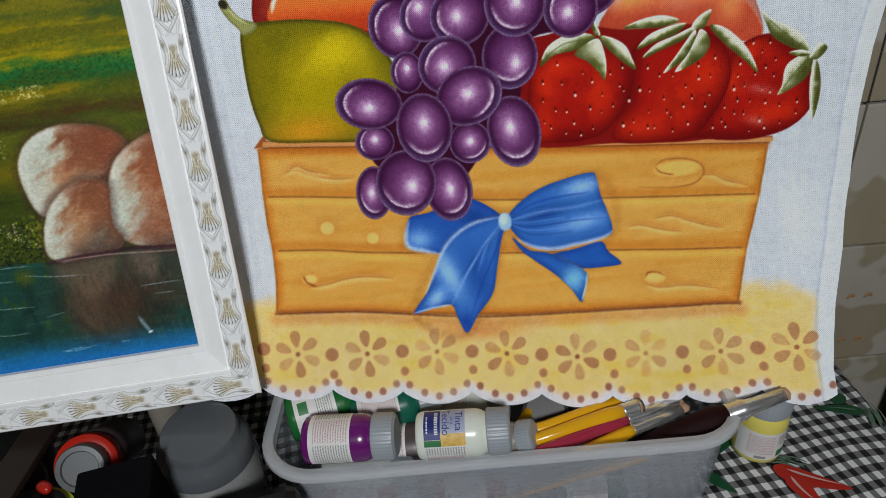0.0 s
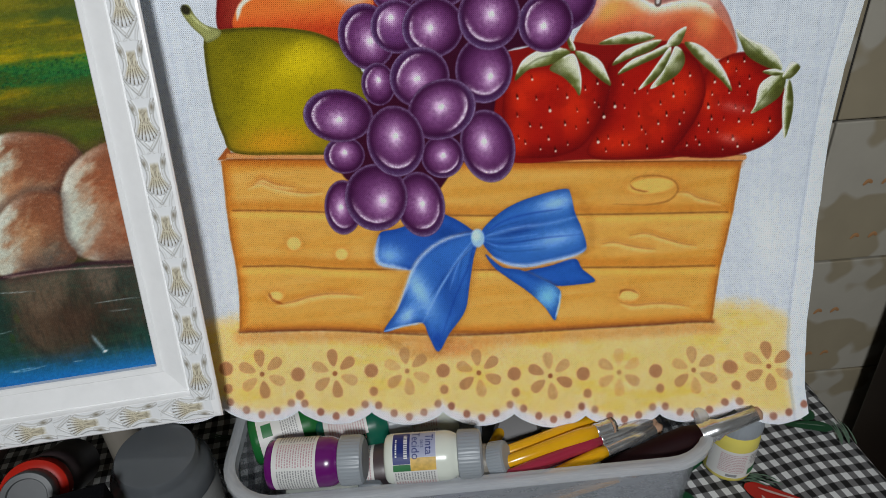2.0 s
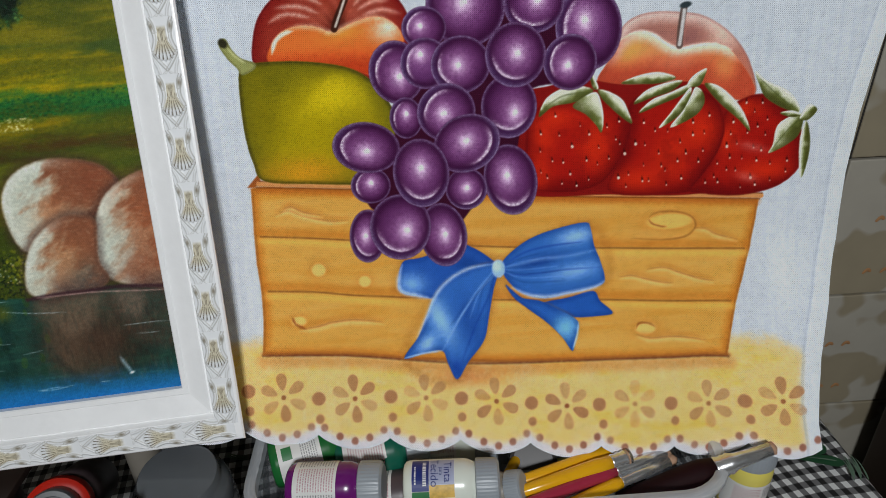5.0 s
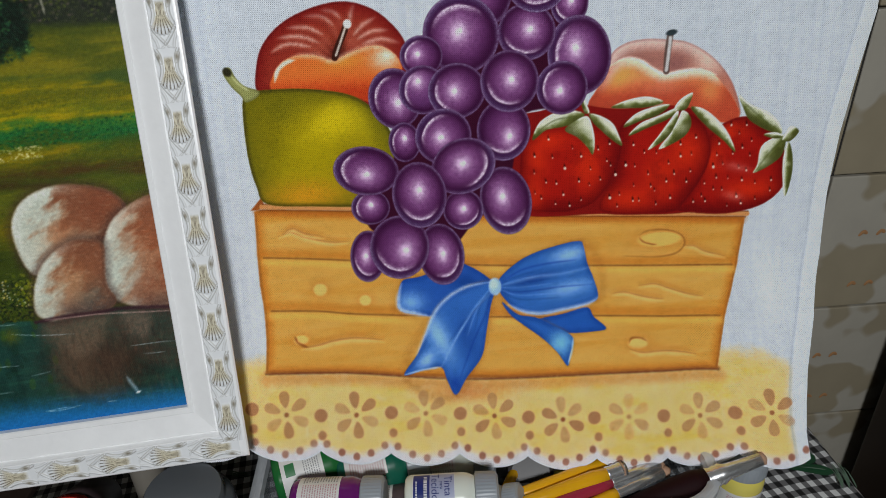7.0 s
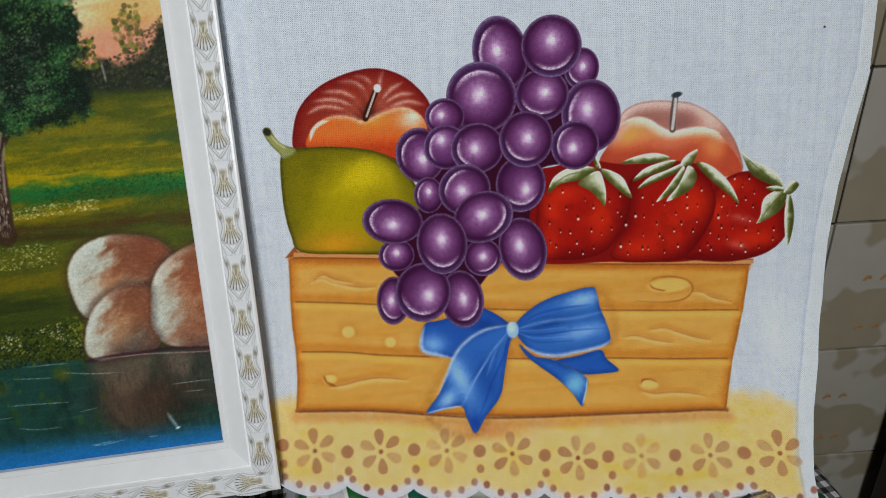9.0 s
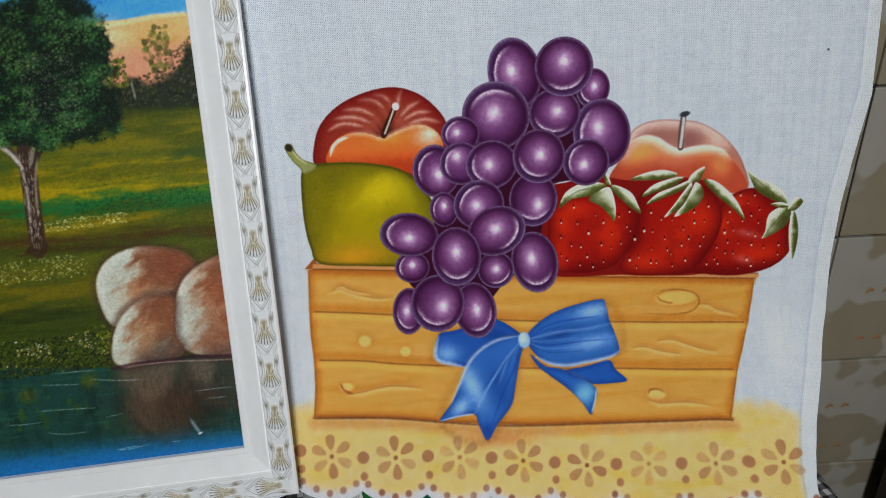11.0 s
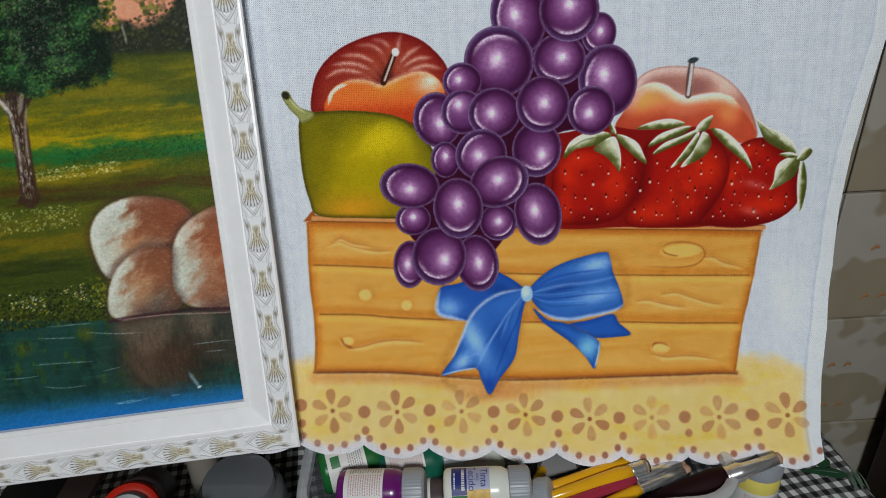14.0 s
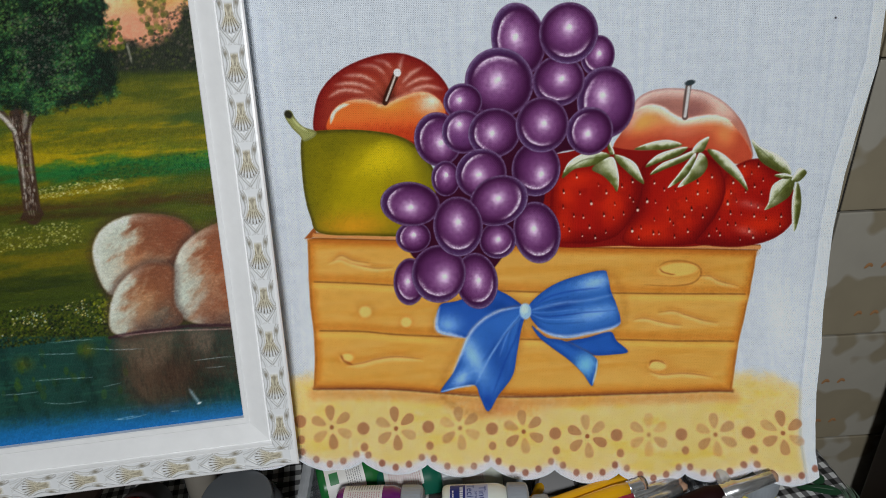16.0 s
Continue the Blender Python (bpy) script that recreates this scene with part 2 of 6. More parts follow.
def patch(bm, r, a0, a1, z0, z1, n=10):
    """A curved rectangle laid on a cylinder of radius r, between two angles in degrees."""
    lo, hi = [], []
    for i in range(n + 1):
        a = radians(a0 + (a1 - a0) * i / n)
        lo.append(bm.verts.new((r * math.cos(a), r * math.sin(a), z0)))
        hi.append(bm.verts.new((r * math.cos(a), r * math.sin(a), z1)))
    for i in range(n):
        bm.faces.new((lo[i], lo[i + 1], hi[i + 1], hi[i]))


def along(p, q):
    """Pose whose z axis runs from p to q."""
    p, q = Vector(p), Vector(q)
    return Matrix.Translation(p) @ (q - p).to_track_quat("Z", "Y").to_matrix().to_4x4()


def smooth_by_angle(ob, degrees=35):
    me = ob.data
    for p in me.polygons:
        p.use_smooth = True
    bm = bmesh.new()
    bm.from_mesh(me)
    for e in bm.edges:
        if len(e.link_faces) == 2 and e.calc_face_angle(0) > radians(degrees):
            e.smooth = False
    bm.to_mesh(me)
    bm.free()
    return ob


# ---- the room ----
LEAN_BACK = Matrix.Translation((0, 0, 0.11)) @ pose(0, 0, 0, -13, 0, 0)   # towel and picture lean back against the wall

WALL_Y = 0.605


def wall(name, x0, x1, y0, y1, z0, z1, m=PLASTER, label="plain plastered wall of the room"):
    return tagged(part(name, box(x0, x1, y0, y1, z0, z1), m), label, "wall", kind="structure")


wall_tiled = wall("wall_north", -1.6, 1.9, WALL_Y + 0.004, WALL_Y + 0.12, -0.75, 1.75, GROUT, "kitchen wall of old stained cream tiles with dirty joints")
wall("wall_south", -1.6, 1.9, -2.3, -2.18, -0.75, 1.75)
wall("wall_west", -1.72, -1.6, -2.18, WALL_Y + 0.12, -0.75, 1.75)
wall("wall_east", 1.9, 2.02, -2.18, WALL_Y + 0.12, -0.75, 1.75)
tagged(part("floor", box(-1.72, 2.02, -2.3, WALL_Y + 0.12, -0.87, -0.75), FLOOR), "grey cement floor of the room", "floor", kind="structure")
tagged(part("ceiling", box(-1.72, 2.02, -2.3, WALL_Y + 0.12, 1.75, 1.87), PLASTER), "plain plastered ceiling", "ceiling", kind="structure")

# table with its checked cloth
TX0, TX1, TY0, TY1 = -0.95, 0.362, 0.02, 0.585
table = thing("table", "wooden table covered with a checked cloth", "table")
part("tabletop", box(TX0, TX1, TY0, TY1, -0.030, -0.0035, 0.003), TABLE_WOOD, table)
for lx in (TX0 + 0.05, TX1 - 0.05):
    for ly in (TY0 + 0.05, TY1 - 0.05):
        part("leg", lathe([(0.022, -0.75), (0.026, -0.3), (0.026, -0.031)], 16), TABLE_WOOD, table).location = (lx, ly, 0)


def tablecloth():
    """A sheet over the table with soft wrinkles, hanging down at its edges."""
    bm = bmesh.new()
    nx, ny = 150, 84
    grid = []
    drop = 0.16
    for j in range(ny + 1):
        row = []
        for i in range(nx + 1):
            u = TX0 - drop + (TX1 - TX0 + 2 * drop) * i / nx
            v = TY0 - drop + (TY1 - TY0 + drop) * j / ny
            ox, oy = max(TX0 - u, u - TX1, 0), max(TY0 - v, 0)
            o = max(ox, oy)
            x, y = min(max(u, TX0 - 0.004), TX1 + 0.004), max(v, TY0 - 0.004)
            wr = noise.noise(Vector((u * 7, v * 7, 0.3)))
            z = -0.0005 + 0.0018 * wr - o if o > 0 else -0.0005 + 0.0018 * max(wr, -0.4)
            if ox > 0:
                x += (0.006 + 0.010 * noise.noise(Vector((v * 14, 3, 1)))) * min(1, ox / 0.05) * (1 if u > 0 else -1)
            if oy > 0:
                y -= (0.006 + 0.010 * noise.noise(Vector((u * 14, 5, 2)))) * min(1, oy / 0.05)
            row.append(bm.verts.new((x, y, z)))
        grid.append(row)
    for j in range(ny):
        for i in range(nx):
            bm.faces.new((grid[j][i], grid[j][i + 1], grid[j + 1][i + 1], grid[j + 1][i]))
    return bm


cloth_on_table = tagged(part("tablecloth", tablecloth(), GINGHAM, smooth=True), "black and white gingham tablecloth printed with chili peppers", "tablecloth")


def pepper(points, width, material, parent, z=0.0034):
    """A printed pepper: a tapering bent flat shape on the cloth."""
    bm = bmesh.new()
    left, right = [], []
    n = 14
    (ax, ay), (bx, by), (cx, cy) = points
    for i in range(n + 1):
        t = i / n
        x = (1 - t) ** 2 * ax + 2 * t * (1 - t) * bx + t * t * cx
        y = (1 - t) ** 2 * ay + 2 * t * (1 - t) * by + t * t * cy
        dx, dy = 2 * (1 - t) * (bx - ax) + 2 * t * (cx - bx), 2 * (1 - t) * (by - ay) + 2 * t * (cy - by)
        k = math.hypot(dx, dy)
        w = width * 0.5 * min(1.0, (t / 0.7) ** 0.6) * (1.0 if t < 0.8 else 1 - 0.75 * ((t - 0.8) / 0.2) ** 2)
        left.append(bm.verts.new((x - dy / k * w, y + dx / k * w, z)))
        right.append(bm.verts.new((x + dy / k * w, y - dx / k * w, z)))
    for i in range(n):
        bm.faces.new((left[i], right[i], right[i + 1], left[i + 1]))
    return part("pepper_print", bm, material, parent)


pepper([(0.2960, 0.3870), (0.2670, 0.3970), (0.2470, 0.4130)], 0.017, PEPPER_RED, cloth_on_table)
pepper([(0.2670, 0.3730), (0.2570, 0.3870), (0.2580, 0.4060)], 0.018, PEPPER_RED, cloth_on_table, 0.0038)
pepper([(0.3100, 0.4700), (0.3280, 0.4680), (0.3490, 0.4610)], 0.012, PEPPER_GREEN, cloth_on_table)
pepper([(0.3250, 0.4880), (0.3320, 0.4830), (0.3390, 0.4730)], 0.016, PEPPER_GREEN, cloth_on_table, 0.0038)
pepper([(0.2100, 0.3920), (0.2000, 0.4020), (0.1940, 0.4120)], 0.011, PEPPER_GREEN, cloth_on_table)
pepper([(0.2050, 0.4270), (0.2190, 0.4410), (0.2330, 0.4510)], 0.011, PEPPER_GREEN, cloth_on_table)
pepper([(-0.2350, 0.5300), (-0.2250, 0.5430), (-0.2040, 0.5490)], 0.016, PEPPER_GREEN, cloth_on_table)
pepper([(-0.1870, 0.4700), (-0.1890, 0.4640), (-0.1890, 0.4580)], 0.012, PEPPER_RED, cloth_on_table)
GLINT = mat("pale_pepper_glint", (0.62, 0.40, 0.36), 0.4)
pepper([(0.2900, 0.3910), (0.2720, 0.3980), (0.2560, 0.4090)], 0.0022, GLINT, cloth_on_table, 0.0043)
pepper([(0.2630, 0.3790), (0.2560, 0.3900), (0.2555, 0.4020)], 0.0024, GLINT, cloth_on_table, 0.0043)
pepper([(0.3200, 0.4690), (0.3320, 0.4670), (0.3430, 0.4630)], 0.0014, STALK, cloth_on_table, 0.0043)
for k in range(7):
    pepper([(0.2470, 0.4200), (0.2630, 0.4210), (0.2700, 0.4120)], 0.0016, STALK, cloth_on_table, 0.0042).matrix_local = pose(0.002 * k - 0.006, 0.0025 * (k % 3) - 0.003, 0, 0, 0, 0)
    pepper([(0.3560, 0.4680), (0.3580, 0.4600), (0.3530, 0.4440)], 0.0014, STALK, cloth_on_table, 0.0042).matrix_local = pose(0.002 * k - 0.008, 0.003 * (k % 3) - 0.003, 0, 0, 0, 0)
    pepper([(-0.1980, 0.5210), (-0.1850, 0.5140), (-0.1760, 0.5150)], 0.0014, STALK, cloth_on_table, 0.0042).matrix_local = pose(0.0015 * (k % 2), 0.002 * (k % 3) - 0.003, 0, 0, 0, 0)

# dark wooden post of a cupboard beside the table
cupboard = thing("cupboard", "dark brown wooden cupboard standing by the tiled wall", "cupboard")
part("side_panel", box(0.478, 0.505, 0.36, WALL_Y - 0.03, -0.75, 0.10, 0.003), BROWN_WOOD, cupboard)
part("back_panel", box(0.505, 1.05, WALL_Y - 0.05, WALL_Y - 0.03, -0.74, 0.098), BROWN_WOOD, cupboard)
part("top_board", box(0.505, 1.05, 0.36, WALL_Y - 0.052, 0.075, 0.098, 0.002), BROWN_WOOD, cupboard)
part("door", box(0.508, 1.05, 0.362, 0.380, -0.70, 0.072, 0.002), BROWN_WOOD, cupboard)

# ---- painter's strokes on a woven surface ----
# The towel and the canvas are hand-painted pictures: the lights and shades of the painted fruit are pigment on cloth.


def lin(c):
    c = np.asarray(c, float) / 255.0
    return np.where(c <= 0.04045, c / 12.92, ((c + 0.055) / 1.055) ** 2.4)


def sstep(a, b, x):
    t = np.clip((x - a) / (b - a), 0, 1)
    return t * t * (3 - 2 * t)


def value_noise(x, y, seed):
    """Smooth noise between 0 and 1."""
    rng = np.random.RandomState(seed)
    table_ = rng.rand(64, 64)
    xi, yi = np.floor(x).astype(int), np.floor(y).astype(int)
    fx, fy = x - xi, y - yi
    fx, fy = fx * fx * (3 - 2 * fx), fy * fy * (3 - 2 * fy)
    g = lambda a, b: table_[a % 64, b % 64]
    return (g(xi, yi) * (1 - fx) + g(xi + 1, yi) * fx) * (1 - fy) + (g(xi, yi + 1) * (1 - fx) + g(xi + 1, yi + 1) * fx) * fy


def fractal(x, y, seed, octaves=4):
    total, amp, norm = 0, 1.0, 0
    for o in range(octaves):
        total = total + amp * value_noise(x * 2 ** o, y * 2 ** o, seed + o)
        norm, amp = norm + amp, amp * 0.55
    return total / norm


def spline(points, closed=True, n=7):
    """Rounded line through the points."""
    p = np.asarray(points, float)
    m = len(p)
    out = []
    for i in range(m if closed else m - 1):
        a, b, c, d = [p[(i + k) % m] if closed else p[min(max(i + k, 0), m - 1)] for k in (-1, 0, 1, 2)]
        for t in np.linspace(0, 1, n, endpoint=False):
            out.append(0.5 * (2 * b + (c - a) * t + (2 * a - 5 * b + 4 * c - d) * t * t + (3 * b - a - 3 * c + d) * t ** 3))
    if not closed:
        out.append(p[-1])
    return np.array(out)


class Painter:
    """Lays soft-edged strokes of pigment on points of a surface (in mm)."""

    def __init__(self, x, y, ground, grid=None):
        self.x, self.y, self.grid = x, y, grid
        self.c = np.empty((len(x), 3))
        self.c[:] = ground
        self.grain = 0.6 * value_noise(x / 0.75, y / 0.75, 301) + 0.4 * value_noise(x / 2.0, y / 2.0, 302) - 0.5

    def near(self, x0, x1, y0, y1):
        if self.grid:
            cols, rows, gx0, gx1, gy0, gy1 = self.grid
            i0, i1 = int((x0 - gx0) / (gx1 - gx0) * (cols - 1)), int((x1 - gx0) / (gx1 - gx0) * (cols - 1)) + 2
            j0, j1 = int((y0 - gy0) / (gy1 - gy0) * (rows - 1)), int((y1 - gy0) / (gy1 - gy0) * (rows - 1)) + 2
            i0, i1, j0, j1 = max(i0, 0), min(max(i1, 0), cols), max(j0, 0), min(max(j1, 0), rows)
            return (np.arange(j0, j1)[:, None] * cols + np.arange(i0, i1)[None, :]).ravel()
        return np.nonzero((self.x > x0) & (self.x < x1) & (self.y > y0) & (self.y < y1))[0]

    def lay(self, idx, mask, colour):
        mask = np.clip(np.broadcast_to(mask, len(idx)), 0, 1)
        # dry brush: a thin coat takes unevenly on the threads
        mask = np.clip(mask + 1.5 * self.grain[idx] * mask * (1 - mask), 0, 1)[:, None]
        self.c[idx] = self.c[idx] * (1 - mask) + np.asarray(colour, float) * mask

    def line(self, points, width, colour, alpha=1.0, soft=0.6, taper=True, curved=True):
        """A brush line, thinner to its ends; returns nothing."""
        q = spline(points, False, 6) if curved and len(points) > 2 else np.asarray(points, float)
        w = width + soft
        idx = self.near(q[:, 0].min() - w, q[:, 0].max() + w, q[:, 1].min() - w, q[:, 1].max() + w)
        if not len(idx):
            return
        d, at = distance(self.x[idx], self.y[idx], q)
        half = width / 2 * (np.clip(np.sin(np.pi * np.clip(at, 0.02, 0.98)) * 1.6, 0.15, 1) if taper else 1)
        self.lay(idx, alpha * sstep(soft, -soft, d - half), colour)

    def shape(self, points, colour, soft=0.45, alpha=1.0, round_=True):
        """A filled form. Returns its points, the depth inside its edge and its mask, for shading."""
        q = spline(points) if round_ else np.asarray(points, float)
        idx = self.near(q[:, 0].min() - 2, q[:, 0].max() + 2, q[:, 1].min() - 2, q[:, 1].max() + 2)
        x, y = self.x[idx], self.y[idx]
        d, _ = distance(x, y, np.vstack([q, q[:1]]))
        inside = np.zeros(len(idx), bool)
        for (ax, ay), (bx, by) in zip(q, np.roll(q, -1, 0)):
            hit = (ay > y) != (by > y)
            inside ^= hit & (x < (bx - ax) * (y - ay) / (by - ay + 1e-12) + ax)
        depth = np.where(inside, d, -d)
        mask = sstep(-soft, soft, depth) * alpha
        self.lay(idx, mask, colour)
        return idx, depth, mask

    def disc(self, cx, cy, rx, ry, angle, colour, soft=0.5, alpha=1.0):
        r = max(rx, ry) + 2
        idx = self.near(cx - r, cx + r, cy - r, cy + r)
        a = radians(angle)
        dx, dy = self.x[idx] - cx, self.y[idx] - cy
        u, v = (dx * math.cos(a) + dy * math.sin(a)) / rx, (-dx * math.sin(a) + dy * math.cos(a)) / ry
        rho = np.hypot(u, v)
        k = min(rx, ry)
        mask = sstep(1 + soft / k, 1 - soft / k, rho) * alpha
        self.lay(idx, mask, colour)
        return idx, u, v, rho, mask

    def glow(self, cx, cy, rx, ry, angle, colour, alpha=1.0, idx=None, keep=1.0):
        """A soft blended patch, densest in its middle."""
        if idx is None:
            r = max(rx, ry) * 1.9
            idx = self.near(cx - r, cx + r, cy - r, cy + r)
        a = radians(angle)
        dx, dy = self.x[idx] - cx, self.y[idx] - cy
        u, v = (dx * math.cos(a) + dy * math.sin(a)) / rx, (-dx * math.sin(a) + dy * math.cos(a)) / ry
        self.lay(idx, alpha * np.exp(-1.6 * (u * u + v * v)) * keep, colour)


def distance(x, y, q):
    """Distance of points to a broken line, and how far along it (0 to 1)."""
    best, at = np.full(len(x), 1e9), np.zeros(len(x))
    n = len(q) - 1
    for i in range(n):
        ax, ay = q[i]
        bx, by = q[i + 1]
        ll = (bx - ax) ** 2 + (by - ay) ** 2 + 1e-12
        t = np.clip(((x - ax) * (bx - ax) + (y - ay) * (by - ay)) / ll, 0, 1)
        d = np.hypot(x - ax - t * (bx - ax), y - ay - t * (by - ay))
        closer = d < best
        best = np.where(closer, d, best)
        at = np.where(closer, (i + t) / n, at)
    return best, at


def sheet(name, px, py, pz, cols, rows, pigment, material):
    """A fine woven sheet as one mesh, from its grid of places, with its pigment."""
    me = bpy.data.meshes.new(name)
    n = cols * rows
    me.vertices.add(n)
    me.vertices.foreach_set("co", np.stack([px, py, pz], 1).astype(np.float32).ravel())
    i, j = np.meshgrid(np.arange(cols - 1), np.arange(rows - 1))
    a = (j * cols + i).ravel()
    quads = np.stack([a, a + 1, a + cols + 1, a + cols], 1).astype(np.int32)
    me.loops.add(quads.size)
    me.loops.foreach_set("vertex_index", quads.ravel())
    me.polygons.add(len(quads))
    me.polygons.foreach_set("loop_start", np.arange(0, quads.size, 4, dtype=np.int32))
    me.update(calc_edges=True)
    me.polygons.foreach_set("use_smooth", np.ones(len(quads), bool))
    at = me.color_attributes.new("pigment", "FLOAT_COLOR", "POINT")
    rgba = np.ones((n, 4), np.float32)
    rgba[:, :3] = np.clip(pigment, 0, 0.9)
    at.data.foreach_set("color", rgba.ravel())
    me.materials.append(material)
    me.update()
    return new(name, me)


# ---- the painted tea towel ----


def towel_edge(z):
    return np.interp(z, [0.07, 0.10, 0.12, 0.14, 0.175, 0.22, 0.267, 0.309, 0.34, 0.36, 0.39, 0.45, 0.62],
                     [0.2735, 0.2705, 0.272, 0.2757, 0.286, 0.2945, 0.2968, 0.302, 0.3083, 0.3128, 0.320, 0.3225, 0.326])


def towel_hem(x):
    """Height of the scalloped lower edge."""
    cusps = [-0.192, -0.141, -0.089, -0.0378, 0.0133, 0.0642, 0.1163, 0.1705, 0.2232, 0.2745]
    k = np.interp(x, cusps, np.arange(10))
    base = np.interp(x, [-0.165, -0.13, -0.0378, 0.0133, 0.0642, 0.1169, 0.1724, 0.2247, 0.274],
                     [0.103, 0.1005, 0.0901, 0.0855, 0.0796, 0.0735, 0.0698, 0.0722, 0.0715])
    return base - 0.0092 * np.abs(np.sin(np.pi * k)) ** 0.75


def towel_depth(x, z):
    d = np.log1p(np.exp((0.205 - z) / 0.02)) * 0.02
    return 0.450 - 0.27 * d - 0.016 * sstep(0.19, 0.26, x) * sstep(0.22, 0.10, z)


WHITE = (195, 201, 208)


def paint_towel(x, y, hem, edge):
    p = Painter(x, y, WHITE)
    allp = np.arange(len(x))
    wash = fractal(x / 60, y / 60, 3)
    p.lay(allp, 0.25 * sstep(0.45, 0.75, wash), (182, 190, 199))

    streaks = fractal(x / 2.2, y / 70, 27, 2) + 0.5 * fractal(x / 50, y / 1.8, 28, 2)
    p.lay(allp, 0.22 * sstep(0.75, 1.05, streaks), (174, 183, 194))
    p.lay(allp, 0.2 * sstep(0.7, 0.45, streaks), (206, 212, 222))

    # ochre ground under the basket, rubbed out to white along hem and selvedge
    top = np.interp(x, [-150, -118, -100, 205, 225, 250, 275], [161.2, 161.2, 161.2 - 8, 142.4, 142.4 + 3, 142.4, 142.4 - 14]) + 8 * (fractal(x / 9, y / 9, 8) - 0.5)
    band = sstep(top + 9, top - 6, y) * sstep(hem + 3.5, hem + 12, y) * sstep(edge - 6, edge - 17, x)
    p.lay(allp, band * (0.82 + 0.25 * (fractal(x / 14, y / 22, 12) - 0.5)), (221, 187, 106))
    p.lay(allp, band * 0.55 * sstep(0.5, 0.8, fractal(x / 30, y / 12, 31)), (226, 183, 76))
    p.lay(allp, sstep(hem + 14, hem + 4, y) * sstep(hem - 1, hem + 3, y) * 0.25, (226, 196, 190))

    # soft paler patch between basket and selvedge
    p.glow(258, 192, 22, 42, 8, (210, 214, 220), 0.7)

    # doubled selvedge, paler than the single cloth, and a fleck of black paint
    p.lay(allp, 0.55 * sstep(edge - 10.5, edge - 9.0, x), (209, 213, 218))
    p.lay(allp, 0.35 * np.exp(-((x - edge + 11.0) / 0.9) ** 2), (160, 168, 178))
    p.disc(283, 421, 0.8, 0.7, 0, (40, 36, 40), 0.5)

    # basket
    p.shape([(-115.4, 281.9), (-114.2, 276.0), (-119.3, 272.7), (-124.0, 273.0)], (150, 84, 42), 0.6, round_=False)
    body = [(-121.5, 272.0), (-112.7, 272.8), (-25.7, 265.3), (81.1, 255.8), (171.9, 249.8), (237.0, 244.3), (235.5, 229.1), (232.2, 208.5), (226.7, 188.5), (220.9, 171.1), (216.3, 151.5), (212.3, 132.7), (137.0, 134.6), (54.0, 137.5), (-18.6, 144.1), (-59.1, 149.2), (-125.0, 153.6), (-122.7, 177.2), (-122.5, 199.6), (-123.8, 217.8), (-123.3, 238.2)]
    idx, depth, mask = p.shape(body, (207, 157, 76), 0.8, round_=False)
    gx, gy = p.x[idx], p.y[idx]
    p.lay(idx, mask * 0.5 * sstep(0.42, 0.72, fractal(gx / 40, gy / 5, 5)), (214, 168, 92))
    p.lay(idx, mask * 0.45 * sstep(0.5, 0.78, fractal(gx / 55, gy / 7, 15)), (200, 138, 52))
    p.lay(idx, mask * 0.8 * sstep(9, 0, depth), (188, 112, 36))
    p.lay(idx, mask * 0.5 * sstep(2.6, 0, depth), (126, 76, 44))
    for pts in ([(-119.0, 238.0), (-89.6, 235.4), (-54.2, 231.5), (-0.7, 225.6), (62.5, 219.6), (119.6, 215.8), (172.7, 212.3), (228.5, 208.7)], [(-117.7, 198.4), (-83.4, 195.9), (-56.6, 192.0), (-11.6, 187.6), (56.5, 181.7), (125.4, 177.7), (181.1, 173.5), (217.4, 171.6)]):
        q = np.asarray(pts)
        p.line([(a, b + 3.2) for a, b in q], 7, (190, 116, 38), 0.55, 3.2, False)
        p.line([(a, b - 3.4) for a, b in q], 5, (226, 184, 92), 0.55, 2.5, False)
        p.line(pts, 1.0, (112, 60, 32), 0.7, 0.9, False)
    # rim and foot of the basket
    p.line([(-119.3, 271.9), (-25.7, 264.4), (81.1, 254.8), (172.0, 248.4), (235.7, 243.0)], 5.0, (176, 100, 36), 0.6, 2.6, False)
    p.line([(-116.0, 275.2), (-51.8, 269.9), (81.1, 257.6), (171.8, 251.6), (238.7, 247.0)], 3.6, (199, 138, 82), 0.95, 0.6, False)
    p.line([(-118.0, 272.7), (-52.0, 267.7), (81.1, 255.8), (171.9, 249.3), (237.5, 244.7)], 0.9, (122, 66, 30), 0.8, 0.6, False)
    p.line([(-115.4, 277.0), (-51.7, 272.1), (81.1, 259.9), (171.8, 253.5), (239.5, 248.8)], 0.9, (128, 70, 36), 0.8, 0.6, False)
    foot = [(-125.0, 153.2), (-86.1, 151.3), (-59.1, 149.2), (-18.7, 143.7), (17.5, 139.3), (54.0, 137.0), (100.0, 135.5), (137.0, 134.6), (178.8, 133.4), (213.2, 132.7)]
    p.line([(a, b - 4) for a, b in foot], 8, (190, 126, 66), 0.55, 4, False)
    p.line([(a, b + 1.2) for a, b in foot], 2.4, (160, 92, 44), 0.6, 1.5, False)
    p.line(foot, 1.3, (96, 52, 40), 0.7, 1.0, False)
    p.glow(21.5, 128.9, 34, 7, -4, (196, 116, 62), 0.6)

    # knots and grain of the painted boards
    def grain(pts, w=1.3):
        q = np.asarray(pts)
        p.line([(a, b + 1.8) for a, b in q], w * 2.4, (192, 124, 52), 0.45, 2.4)
        p.line([(a, b - 1.6) for a, b in q], w * 2.2, (232, 192, 124), 0.65, 1.8)
        p.line(pts, w * 0.7, (150, 86, 42), 0.48, 1.0)

